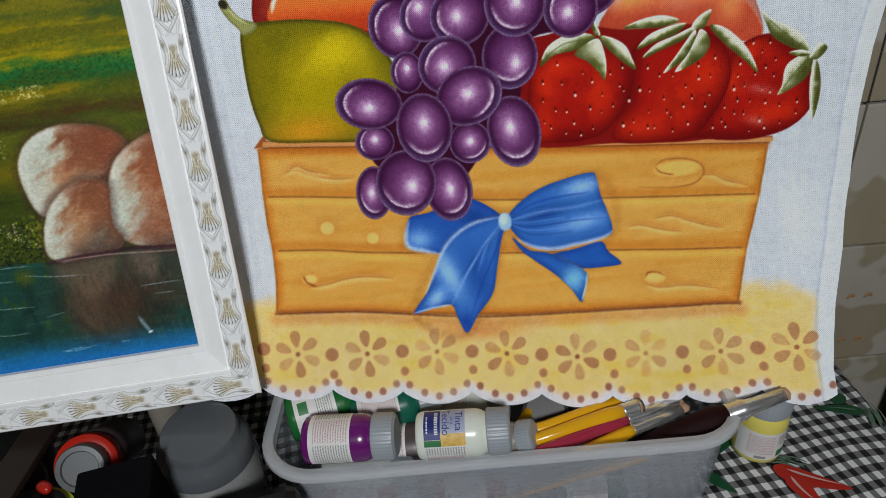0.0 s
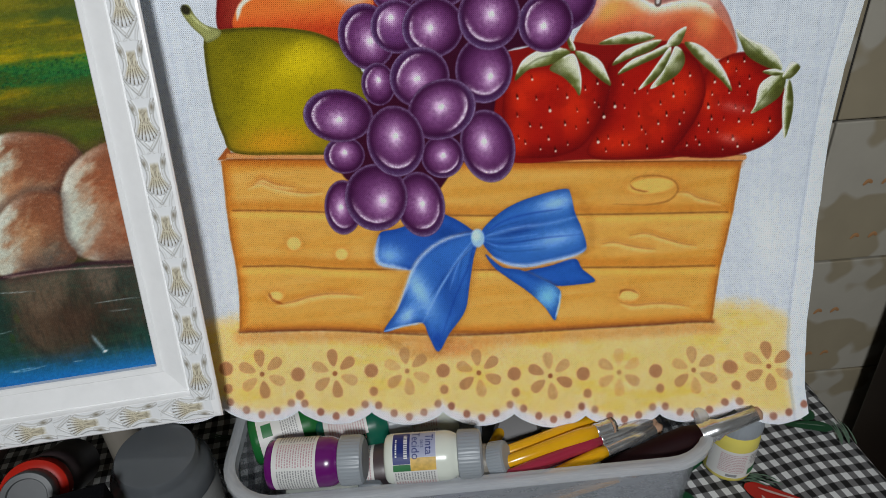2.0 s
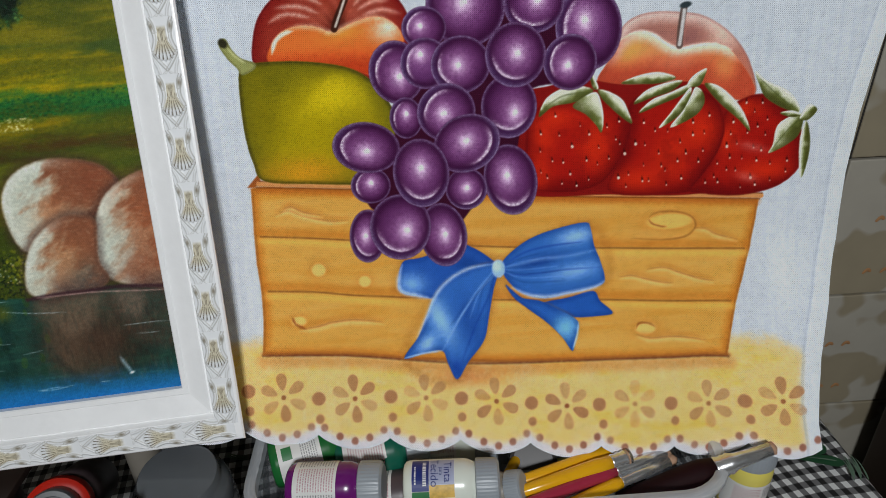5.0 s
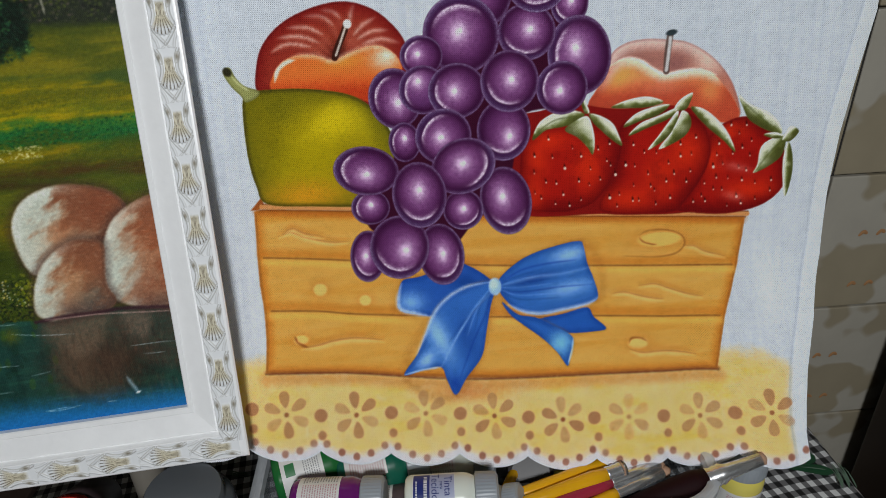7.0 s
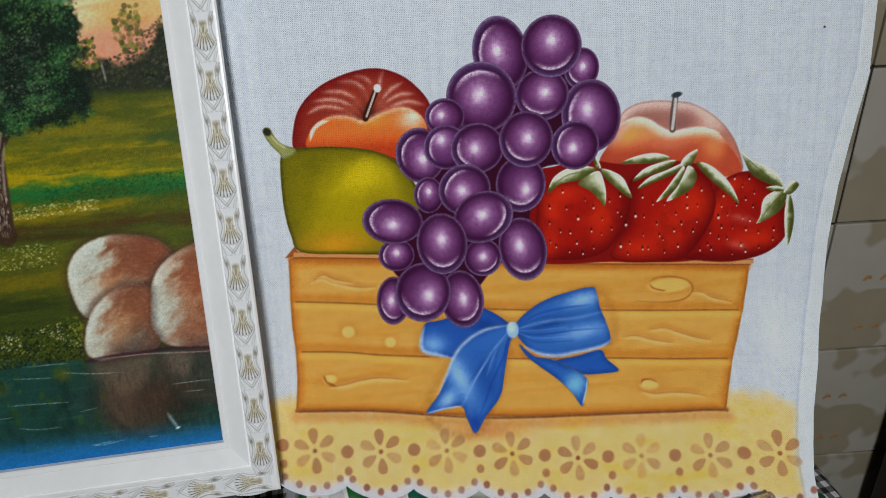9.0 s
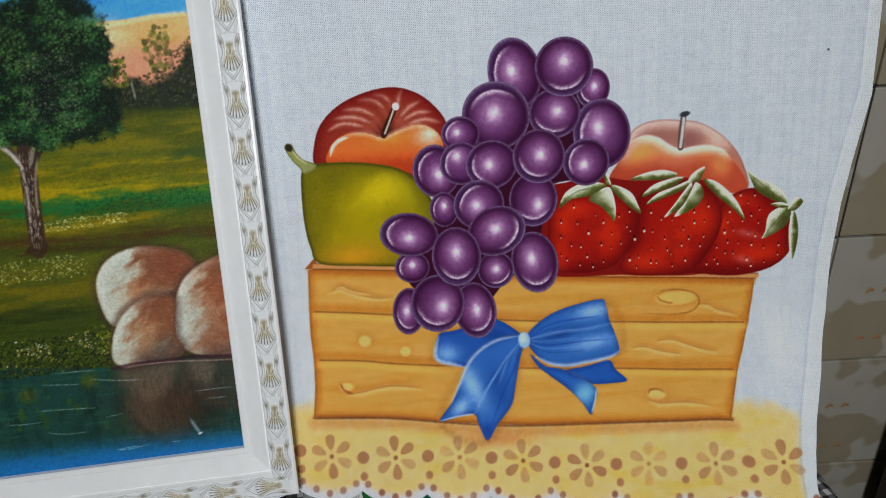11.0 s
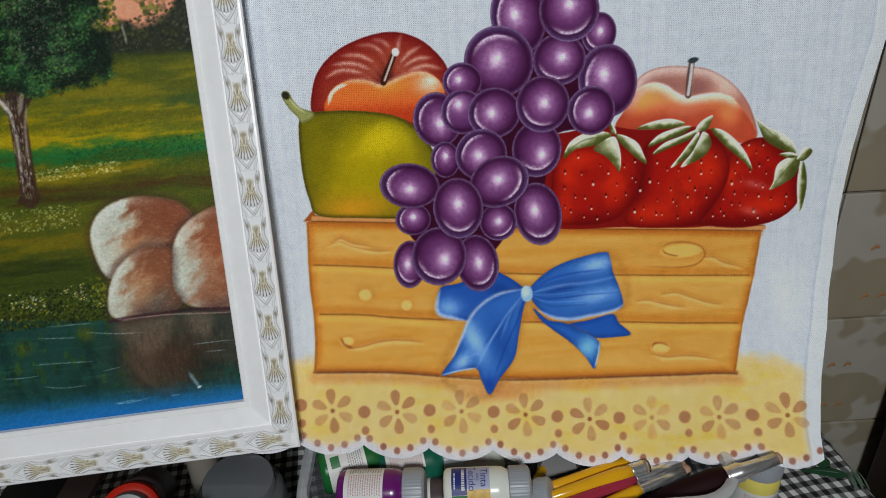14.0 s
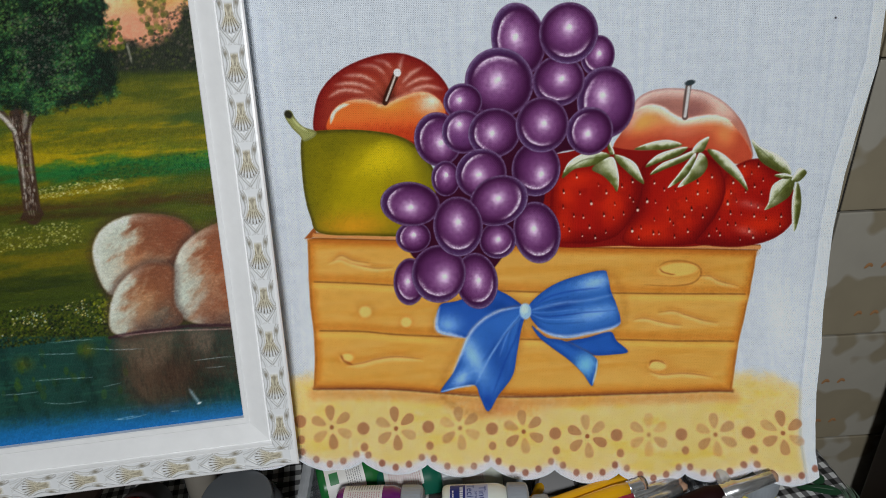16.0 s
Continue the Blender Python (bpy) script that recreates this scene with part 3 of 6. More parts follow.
    def eye(cx, cy, rx, ry, colour=(231, 188, 110)):
        p.glow(cx, cy, rx * 1.7, ry * 1.7, 0, (186, 112, 40), 0.6)
        p.disc(cx, cy, rx, ry, 0, colour, 1.2, 0.95)
    grain([(-106.6, 253.2), (-97.7, 255.4), (-88.3, 251.2), (-71.0, 246.6), (-57.8, 246.3)])
    grain([(-101.1, 256.5), (-95.7, 258.0), (-88.1, 253.9), (-75.1, 250.9)])
    eye(-81.0, 211.6, 5, 4.6)
    eye(-48.9, 201.5, 4.4, 4.0)
    eye(-97.7, 175.7, 5.4, 3.6)
    grain([(-97.5, 170.4), (-84.9, 171.4), (-73.5, 173.9), (-57.6, 174.7), (-37.5, 171.7)], 1.8)
    p.line([(-102.4, 179.1), (-100.0, 173.7), (-93.1, 170.2)], 1.6, (142, 70, 30), 0.8, 1.0)
    eye(172.4, 232.2, 17, 5.6, (226, 180, 96))
    p.line([(157.2, 236.3), (163.1, 239.2), (176.9, 238.9), (188.5, 234.5), (191.5, 227.0), (184.2, 220.4), (168.0, 219.0), (144.9, 221.3)], 1.3, (160, 94, 40), 0.7, 0.8)
    p.line([(156.8, 234.5), (159.6, 231.1), (165.6, 228.9), (170.2, 228.2)], 1.2, (148, 82, 36), 0.8, 0.8)
    grain([(191.1, 226.1), (199.4, 225.1), (207.4, 220.5), (222.9, 215.9)])
    grain([(156.3, 198.1), (167.9, 198.8), (179.5, 194.5), (193.3, 189.5), (204.8, 186.7)])
    grain([(135.3, 193.4), (144.6, 194.2), (156.1, 190.8), (167.6, 187.9), (174.6, 187.0)])
    eye(153.5, 155.4, 7.5, 4.4)
    p.line([(146.6, 155.8), (148.6, 159.3), (155.2, 159.3), (160.6, 156.3)], 1.4, (150, 84, 36), 0.75, 0.8)
    grain([(147.3, 151.3), (156.4, 148.5), (170.4, 148.6), (182.0, 147.5), (197.1, 144.4)], 1.6)

    # red apple
    apple = [(-108.6, 353.6), (-107.9, 369.1), (-101.6, 384.1), (-86.9, 397.3), (-65.8, 405.8), (-45.2, 408.1), (-27.0, 402.2), (-13.2, 389.8), (-7.1, 377.9), (-8.2, 362.5), (-13.0, 348.3), (-28.5, 336.4), (-47.1, 344.9), (-72.1, 349.0), (-92.8, 352.0)]
    idx, depth, mask = p.shape(apple, (146, 52, 40), 0.7)
    p.glow(-56.0, 380.0, 26, 14, 10, (150, 74, 48), 0.6, idx, mask)
    p.glow(-54.0, 376.0, 10, 8, 40, (74, 30, 26), 0.85, idx, mask)
    for pts in ([(-85.2, 392.9), (-72.9, 392.4), (-63.0, 388.0), (-56.5, 379.7)], [(-73.2, 399.5), (-62.2, 399.0), (-55.6, 393.6), (-51.3, 383.4)], [(-91.9, 386.8), (-77.5, 387.0), (-65.4, 382.5), (-58.5, 375.7)], [(-61.9, 402.9), (-55.0, 401.8), (-50.3, 397.7), (-48.4, 390.5)], [(-40.0, 405.9), (-42.8, 400.5), (-44.1, 392.7), (-47.0, 385.7)], [(-27.3, 396.7), (-35.8, 392.3), (-42.0, 386.2), (-46.6, 379.2)], [(-19.5, 388.5), (-29.9, 388.1), (-39.7, 383.7), (-45.9, 377.6)], [(-12.4, 380.1), (-23.9, 383.0), (-36.5, 380.4), (-44.3, 375.9)], [(-96.8, 378.3), (-86.1, 382.6), (-71.8, 380.3), (-61.8, 375.1)]):
        p.line([(a, b - 1.6) for a, b in pts], 4.0, (106, 26, 24), 0.5, 2.2)
        p.line(pts, 4.6, (186, 100, 78), 0.55, 2.4)
        p.line([(a + 0.6, b + 0.9) for a, b in pts[:3]], 2.0, (222, 188, 176), 0.62, 1.5)
    p.lay(idx, mask * sstep(11, 0, depth) * 0.7, (116, 24, 24))
    p.lay(idx, mask * sstep(2.0, 0, depth) * 0.5, (84, 18, 24))
    lobe = [(-100.0, 355.7), (-96.7, 365.3), (-90.3, 372.3), (-80.4, 375.9), (-68.0, 375.4), (-57.1, 371.6), (-45.1, 375.9), (-33.3, 379.4), (-23.3, 379.0), (-14.4, 372.9), (-10.6, 363.8), (-16.7, 360.0), (-24.4, 358.7), (-30.6, 351.6), (-32.4, 342.9), (-46.9, 348.2), (-71.8, 352.7), (-88.5, 353.5)]
    idx, depth, mask = p.shape(lobe, (218, 112, 52), 0.8)
    p.lay(idx, mask * 0.75 * sstep(364.4, 347.9, p.y[idx]), (172, 48, 26))
    p.glow(-49.7, 370.5, 18, 6, 5, (232, 142, 60), 0.8, idx, mask)
    p.glow(-23.8, 370.1, 11, 8, -20, (236, 190, 160), 0.9, idx, mask)
    p.line([(-96.8, 359.6), (-94.1, 366.8), (-88.7, 371.4), (-81.9, 373.2)], 2.6, (244, 226, 214), 0.9, 1.0)
    p.line([(-88.4, 372.6), (-79.9, 375.4), (-68.0, 374.9), (-57.1, 371.2), (-45.1, 375.4), (-33.3, 378.6), (-23.3, 378.4), (-15.4, 372.4)], 3.0, (240, 206, 176), 0.6, 2.0)
    p.glow(-20.0, 373.0, 8, 5, -30, (246, 228, 214), 0.75, idx, mask)
    p.line([(-55.3, 373.2), (-52.3, 380.7), (-47.6, 389.7), (-46.1, 393.6)], 4.4, (58, 30, 22), 0.95, 0.6, False)
    p.line([(-54.4, 374.7), (-50.5, 383.4), (-47.1, 391.2)], 1.5, (206, 196, 186), 0.9, 0.5, False)
    p.disc(-45.2, 394.3, 2.7, 2.9, 0, (238, 236, 230), 0.7)

    # peach behind the strawberries
    peach = [(122.4, 329.1), (118.0, 334.4), (126.0, 343.8), (130.9, 354.8), (134.1, 366.3), (142.9, 372.5), (155.7, 374.8), (170.7, 374.1), (186.0, 371.8), (199.3, 365.4), (210.8, 356.2), (220.5, 343.6), (226.9, 328.3), (228.1, 318.8), (220.3, 314.8), (191.0, 321.5), (146.6, 327.9)]
    idx, depth, mask = p.shape(peach, (176, 122, 108), 0.7)
    p.glow(150.0, 360.0, 22, 9, 0, (150, 98, 92), 0.7, idx, mask)
    p.glow(180.0, 358.0, 10, 9, 0, (132, 84, 84), 0.65, idx, mask)
    p.lay(idx, mask * 0.85 * sstep(10, 1, depth) * sstep(345, 364, p.y[idx]), (220, 198, 190))
    p.glow(202.0, 357.0, 12, 8, -45, (224, 194, 178), 0.8, idx, mask)
    p.glow(218.0, 335.0, 8, 16, 25, (196, 112, 88), 0.7, idx, mask)
    p.lay(idx, mask * sstep(2.0, 0, depth) * 0.45, (150, 92, 88))
    front = [(118.0, 332.7), (124.3, 343.9), (133.4, 358.1), (143.2, 362.6), (154.1, 361.3), (162.9, 355.9), (171.8, 351.3), (182.7, 352.5), (195.7, 353.1), (206.9, 349.7), (216.4, 339.5), (224.2, 329.3), (227.6, 319.7), (220.3, 314.8), (191.0, 321.5), (168.4, 332.0), (146.4, 333.1), (126.8, 328.0)]
    idx, depth, mask = p.shape(front, (219, 140, 90), 0.8)
    p.lay(idx, mask * 0.8 * sstep(352.1, 336.0, p.y[idx]), (176, 62, 44))
    p.glow(140.7, 351.3, 14, 9, 35, (226, 158, 84), 0.9, idx, mask)
    p.glow(205.3, 338.0, 12, 11, -50, (224, 140, 84), 0.85, idx, mask)
    p.glow(172.0, 342.0, 16, 7, 0, (206, 120, 92), 0.6, idx, mask)
    p.lay(idx, mask * 0.85 * sstep(9, 1, depth) * sstep(338, 350, p.y[idx]), (242, 220, 204))
    p.lay(idx, mask * 0.6 * sstep(10, 0, depth) * sstep(150, 122, p.x[idx]), (164, 66, 46))
    p.line([(132.6, 358.1), (143.2, 363.0), (154.1, 361.3), (163.8, 355.0), (172.7, 351.2), (184.8, 352.8), (197.9, 353.0), (209.1, 348.7)], 1.8, (246, 232, 220), 0.85, 1.3)
    p.line([(173.1, 352.9), (173.4, 364.5), (174.9, 377.6)], 4.6, (88, 72, 66), 0.9, 0.6, False)
    p.line([(173.0, 353.7), (174.2, 364.5), (175.0, 375.1)], 2.4, (206, 204, 204), 0.9, 0.6, False)
    p.disc(175.7, 378.4, 4.0, 1.9, 10, (52, 62, 66), 0.6)

    # green pear
    pear = [(-119.5, 348.3), (-113.6, 353.8), (-88.4, 354.7), (-63.5, 352.3), (-44.8, 347.3), (-31.4, 337.4), (-21.9, 322.6), (-17.6, 306.0), (-18.3, 290.7), (-22.9, 276.4), (-38.6, 271.0), (-77.9, 273.1), (-111.5, 276.8), (-117.7, 289.5), (-120.7, 307.0), (-121.1, 328.4)]
    idx, depth, mask = p.shape(pear, (158, 142, 22))
    p.lay(idx, mask * sstep(24, 0, depth) * 0.8, (98, 94, 24))
    p.glow(-70.6, 313.0, 40, 36, 0, (168, 150, 18), 0.8, idx, mask)
    p.glow(-60.7, 331.7, 19, 13, 20, (206, 184, 22), 0.95, idx, mask)
    p.glow(-83.8, 281.0, 36, 14, 0, (202, 146, 34), 0.95, idx, mask)
    p.glow(-98.1, 339.8, 20, 14, 0, (104, 100, 22), 0.6, idx, mask)
    p.glow(-50.0, 299.0, 14, 22, 0, (122, 108, 26), 0.55, idx, mask)
    p.lay(idx, mask * 0.6 * sstep(-0.5, 6.0, p.x[idx] + 78.0 - 0.95 * (p.y[idx] - 330.0)) * sstep(310, 338, p.y[idx]) * sstep(2, 12, depth) * sstep(-24, -44, p.x[idx]), (198, 178, 30))
    p.glow(-104.0, 320.0, 14, 26, 0, (112, 104, 18), 0.55, idx, mask)
    p.lay(idx, mask * 0.16 * sstep(0.6, 0.9, value_noise(p.x[idx] / 0.7, p.y[idx] / 0.7, 77)), (70, 70, 20))
    p.lay(idx, mask * sstep(3.5, 0, depth) * 0.7, (62, 58, 24))
    idx, depth, mask = p.shape([(-130.1, 366.0), (-128.5, 370.0), (-125.2, 369.9), (-122.5, 364.1), (-117.3, 358.1), (-108.5, 354.4), (-109.7, 350.4), (-117.5, 347.4), (-120.4, 351.7), (-125.6, 357.7)], (146, 148, 92), 0.5)
    p.lay(idx, mask * sstep(2.0, 0, depth) * 0.6, (92, 92, 52))
    p.line([(-124.9, 365.0), (-120.5, 359.1), (-114.3, 354.7)], 1.6, (190, 192, 140), 0.8, 0.8)
    p.disc(-127.5, 367.5, 3.2, 2.6, -50, (48, 46, 32), 0.8)

    # strawberries
    def strawberry(points, glows):
        idx, depth, mask = p.shape(points, (160, 27, 20), 0.9)
        p.lay(idx, mask * sstep(15, 0, depth) * 0.85, (100, 14, 17))
        for cx, cy, rx, ry in glows:
            p.glow(cx, cy, rx * 1.15, ry * 1.15, 0, (196, 46, 22), 0.9, idx, mask)
        p.lay(idx, mask * 0.35 * sstep(0.5, 0.8, fractal(p.x[idx] / 12, p.y[idx] / 12, 63)), (122, 18, 18))
        p.lay(idx, mask * sstep(2.5, 0, depth) * 0.45, (92, 14, 18))

    def seeds(points):
        for k, (sx, sy) in enumerate(points):
            big = (0.55, 0.8, 0.42, 0.62)[k % 4]
            p.disc(sx - 0.3, sy + 1.5, 0.8 * big, 2.0 * big, 10, (50, 12, 10), 0.6, 0.85)
            p.disc(sx, sy, (0.75 + 0.5 * (k % 3 == 0)) * big, (0.95 + 0.5 * (k % 3 == 0)) * big, 20, (236, 206, 190), 0.45, 0.9)
    p.shape([(62.8, 324.3), (85.4, 330.9), (107.1, 334.1), (137.8, 329.2), (186.2, 328.2), (213.8, 311.7), (211.4, 280.8), (200.2, 252.3), (126.3, 254.2), (66.7, 258.8), (61.2, 293.2)], (128, 24, 22))
    strawberry([(198.4, 286.0), (205.4, 303.3), (218.1, 314.9), (235.7, 318.0), (252.3, 307.6), (262.8, 291.6), (265.5, 275.7), (260.7, 262.3), (246.2, 252.5), (222.5, 248.3), (197.1, 250.7), (184.6, 254.1), (189.5, 266.2)], [(223.0, 309.0, 12, 8), (239.7, 265.7, 22, 8), (210.8, 289.8, 9, 12)])
    seeds([(222.7, 313.0), (233.9, 312.4), (229.0, 306.5), (214.6, 300.2), (238.4, 300.8), (232.0, 296.2), (213.4, 291.9), (225.1, 292.2), (237.9, 290.2), (211.2, 283.5), (218.3, 284.9), (230.4, 281.6), (236.0, 279.5), (214.0, 275.3), (222.7, 274.4), (233.3, 272.4), (243.1, 269.6), (254.9, 271.3), (205.1, 271.7), (212.2, 266.8), (218.7, 266.0), (230.0, 260.3), (244.0, 257.7), (254.6, 263.6), (197.2, 258.5), (206.3, 258.4), (223.1, 253.8), (233.6, 255.1), (203.4, 262.2)])
    p.glow(229.4, 282.1, 12, 4, -15, (206, 120, 112), 0.45)
    p.glow(227.2, 260.9, 10, 4, -15, (206, 120, 112), 0.45)
    strawberry([(137.7, 302.4), (142.5, 318.7), (159.8, 325.6), (181.9, 326.2), (199.2, 317.6), (207.7, 302.3), (207.3, 287.7), (200.5, 272.4), (189.8, 258.4), (182.8, 252.4), (153.6, 252.2), (133.1, 254.2), (126.2, 259.2), (129.6, 269.4), (135.5, 282.6)], [(190.2, 295.3, 16, 16), (148.7, 263.9, 22, 10), (170.8, 278.5, 14, 16)])
    seeds([(197.2, 305.5), (185.9, 301.3), (194.4, 293.3), (186.3, 292.8), (177.5, 288.0), (182.0, 280.1), (194.1, 281.3), (162.5, 281.2), (152.4, 287.5), (145.7, 288.7), (152.0, 273.2), (164.7, 272.0), (176.3, 275.0), (191.4, 273.8), (167.6, 268.7), (179.6, 262.6), (141.4, 267.4), (151.5, 262.3), (156.0, 262.1), (168.9, 258.6), (139.8, 258.9), (134.2, 265.6), (168.2, 296.0), (159.2, 296.9), (151.0, 303.0)])
    strawberry([(68.7, 292.8), (71.4, 309.3), (81.0, 319.2), (94.1, 324.1), (111.6, 324.5), (127.0, 322.0), (138.2, 312.8), (142.1, 301.3), (139.0, 286.9), (131.3, 272.5), (120.7, 262.2), (103.6, 257.7), (85.6, 258.2), (74.3, 261.1), (68.6, 272.7)], [(117.5, 290.2, 13, 20), (77.5, 272.3, 9, 14), (81.1, 296.5, 9, 14), (89.8, 309.2, 15, 8)])
    seeds([(89.4, 310.5), (79.3, 298.8), (106.6, 303.1), (112.9, 297.1), (125.3, 301.3), (133.6, 304.8), (131.7, 292.6), (127.1, 279.5), (92.1, 297.3), (101.1, 289.3), (119.8, 287.4), (87.3, 279.8), (94.9, 278.5), (111.4, 279.0), (119.1, 275.8), (99.9, 270.1), (113.0, 265.4), (104.5, 261.7), (94.1, 263.7), (83.8, 268.3), (78.9, 286.9), (138.2, 282.4), (79.3, 272.2), (134.5, 289.3)])

    # leaves of the strawberries
    def leaf(points, light, vein=None):
        idx, depth, mask = p.shape(points, (104, 112, 56), 0.5)
        q = np.asarray(points)
        mid = q.mean(0)
        _, _, axes = np.linalg.svd(q - mid)
        nx, ny = axes[1] * (1 if axes[1][1] - 0.4 * axes[1][0] > 0 else -1)
        half = np.abs((q - mid) @ axes[1]).max() + 0.1
        side = ((p.x[idx] - mid[0]) * nx + (p.y[idx] - mid[1]) * ny) / half + 0.5 * (fractal(p.x[idx] / 4, p.y[idx] / 4, 19, 2) - 0.5)
        p.lay(idx, mask * 0.95 * sstep(-0.25, 0.5, side), (214, 216, 200))
        p.lay(idx, mask * 0.75 * sstep(0.15, -0.6, side), (66, 68, 30))
        p.glow(*light, half * 0.9, half * 0.7, 0, (214, 216, 192), 0.45, idx, mask)
        p.lay(idx, mask * sstep(1.6, 0.1, depth) * 0.75 * sstep(-0.2, 0.3, side), (238, 238, 228))
        if vein:
            p.line(vein, 0.9, (70, 78, 40), 0.55, 0.7)
    leaf([(115.0, 326.9), (102.8, 330.1), (91.9, 328.0), (82.3, 321.7), (78.0, 310.7), (87.6, 317.1), (100.7, 319.0), (109.4, 322.0)], (86.3, 321.5), [(81.0, 315.7), (94.1, 323.7), (111.6, 325.4)])
    leaf([(116.8, 325.1), (108.1, 322.1), (101.2, 316.4), (110.1, 310.8), (117.3, 303.4), (121.3, 298.0), (122.5, 307.5), (120.5, 318.5)], (110.8, 317.7))
    leaf([(118.5, 326.7), (126.9, 324.6), (135.4, 319.0), (140.1, 310.1), (142.5, 303.0), (134.9, 307.8), (126.7, 315.2), (121.3, 320.6)], (132.9, 315.7))
    leaf([(115.0, 327.8), (112.3, 336.0), (109.5, 345.0), (113.1, 340.6), (116.7, 332.8), (118.5, 327.6)], (115.9, 329.4))
    leaf([(170.5, 333.2), (159.4, 336.3), (146.3, 334.8), (134.2, 330.3), (146.5, 329.2), (159.7, 329.0), (170.2, 331.1)], (146.4, 332.2))
    leaf([(176.4, 329.9), (164.1, 328.8), (151.1, 324.3), (143.4, 316.0), (155.7, 319.8), (168.8, 323.4)], (153.3, 323.3))
    leaf([(180.9, 327.1), (168.8, 322.6), (155.7, 318.0), (147.2, 309.8), (160.3, 314.3), (173.4, 318.9), (180.3, 322.9)], (160.2, 317.8))
    leaf([(182.8, 325.3), (175.7, 317.0), (169.4, 308.7), (161.8, 299.0), (173.2, 305.0), (181.6, 314.1)], (173.7, 311.5))
    leaf([(186.3, 325.2), (191.9, 320.6), (192.4, 312.7), (185.6, 305.2), (169.9, 299.0), (178.3, 310.0), (183.1, 319.3)], (186.1, 313.1))
    leaf([(192.4, 327.4), (201.8, 325.3), (212.6, 317.0), (221.4, 306.0), (226.8, 293.4), (218.1, 301.8), (206.7, 311.2), (197.3, 320.3)], (209.1, 315.4))
    leaf([(180.1, 326.3), (184.2, 333.0), (192.7, 337.2), (191.3, 330.9), (188.1, 325.9)], (186.1, 330.3))
    leaf([(227.0, 333.5), (235.0, 327.1), (249.0, 320.4), (256.8, 313.0), (259.3, 305.0), (248.2, 308.2), (235.9, 315.8), (230.8, 323.9)], (238.9, 322.6), [(230.4, 329.0), (244.8, 316.2), (257.3, 306.9)])
    leaf([(262.2, 303.1), (253.2, 301.8), (245.6, 296.0), (243.9, 283.6), (241.6, 277.4), (253.9, 283.1), (261.5, 290.7)], (247.3, 285.7), [(244.1, 280.9), (253.1, 292.9), (261.5, 300.5)])
    leaf([(265.3, 298.5), (269.0, 287.7), (269.4, 273.2), (266.0, 258.8), (263.0, 273.6), (262.5, 289.3)], (265.8, 282.4))
    leaf([(261.3, 303.2), (255.1, 301.7), (246.7, 304.8), (254.7, 306.1)], (252.6, 304.0))
    leaf([(260.6, 300.5), (262.8, 305.7), (266.1, 309.9), (271.8, 306.1), (266.1, 299.4)], (264.0, 303.0))

    # blue bow
    for pts in ([(-21.5, 215.4), (21.8, 225.2), (46.2, 207.7), (8.7, 185.0), (-25.8, 193.8)], [(48.6, 212.2), (112.8, 235.2), (125.1, 191.7), (61.2, 184.2)], [(43.9, 207.9), (-2.8, 183.5), (-23.1, 145.7), (13.2, 128.5), (41.8, 180.8)]):
        q = np.asarray(pts)
        p.line([(a, b - 1.5) for a, b in np.vstack([q, q[:1]])], 6, (150, 84, 30), 0.25, 4, False)
    def ribbon(points, base, edge=(26, 62, 140)):
        p.shape(points, (140, 78, 34), 2.8, 0.6)
        idx, depth, mask = p.shape(points, base, 0.5)
        p.lay(idx, mask * sstep(5, 0, depth) * 0.55, edge)
        return idx, depth, mask
    idx, depth, mask = ribbon([(-21.2, 213.5), (-9.3, 216.0), (8.1, 220.5), (20.0, 224.9), (30.7, 220.6), (41.8, 212.6), (46.6, 205.9), (36.6, 196.9), (20.3, 188.8), (4.2, 185.7), (-11.6, 188.5), (-22.3, 191.4), (-25.6, 197.4)], (42, 88, 168))
    p.glow(-15.6, 197.7, 12, 9, 0, (122, 170, 226), 0.95, idx, mask)
    p.glow(25.7, 208.9, 16, 9, -20, (28, 66, 138), 0.8, idx, mask)
    p.line([(-21.7, 211.7), (-25.0, 200.5), (-23.2, 192.8), (-11.6, 188.9), (-1.7, 186.1)], 3.0, (200, 217, 240), 0.7, 1.6)
    idx, depth, mask = ribbon([(67.6, 174.8), (79.3, 178.6), (97.9, 181.1), (115.6, 184.6), (120.8, 177.0), (129.6, 168.0), (117.9, 166.4), (102.7, 166.5), (88.0, 169.1)], (40, 90, 170))
    idx, depth, mask = ribbon([(52.4, 192.8), (63.4, 183.1), (77.1, 179.6), (90.5, 172.5), (101.7, 165.6), (104.2, 160.1), (100.9, 150.5), (98.6, 142.7), (91.8, 152.9), (80.9, 164.2), (67.6, 174.8), (57.5, 183.5)], (46, 98, 176))
    p.glow(94.5, 159.8, 10, 12, -40, (122, 186, 222), 0.95, idx, mask)
    p.line([(104.3, 162.8), (102.4, 152.7), (99.1, 144.0)], 1.4, (170, 206, 232), 0.8, 0.9)
    idx, depth, mask = ribbon([(50.8, 210.2), (62.5, 220.5), (76.3, 227.6), (94.6, 232.5), (111.0, 234.8), (114.6, 230.4), (117.3, 217.4), (121.8, 205.6), (124.6, 191.7), (116.6, 187.2), (98.0, 183.8), (79.5, 181.7), (63.6, 186.3), (54.8, 194.5), (50.1, 202.9)], (52, 104, 178))
    p.glow(103.6, 225.1, 17, 7, 10, (150, 190, 234), 0.9, idx, mask)
    p.glow(103.2, 199.8, 22, 7, 8, (132, 176, 228), 0.9, idx, mask)
    p.glow(75.9, 208.3, 22, 5, 12, (30, 66, 140), 0.8, idx, mask)
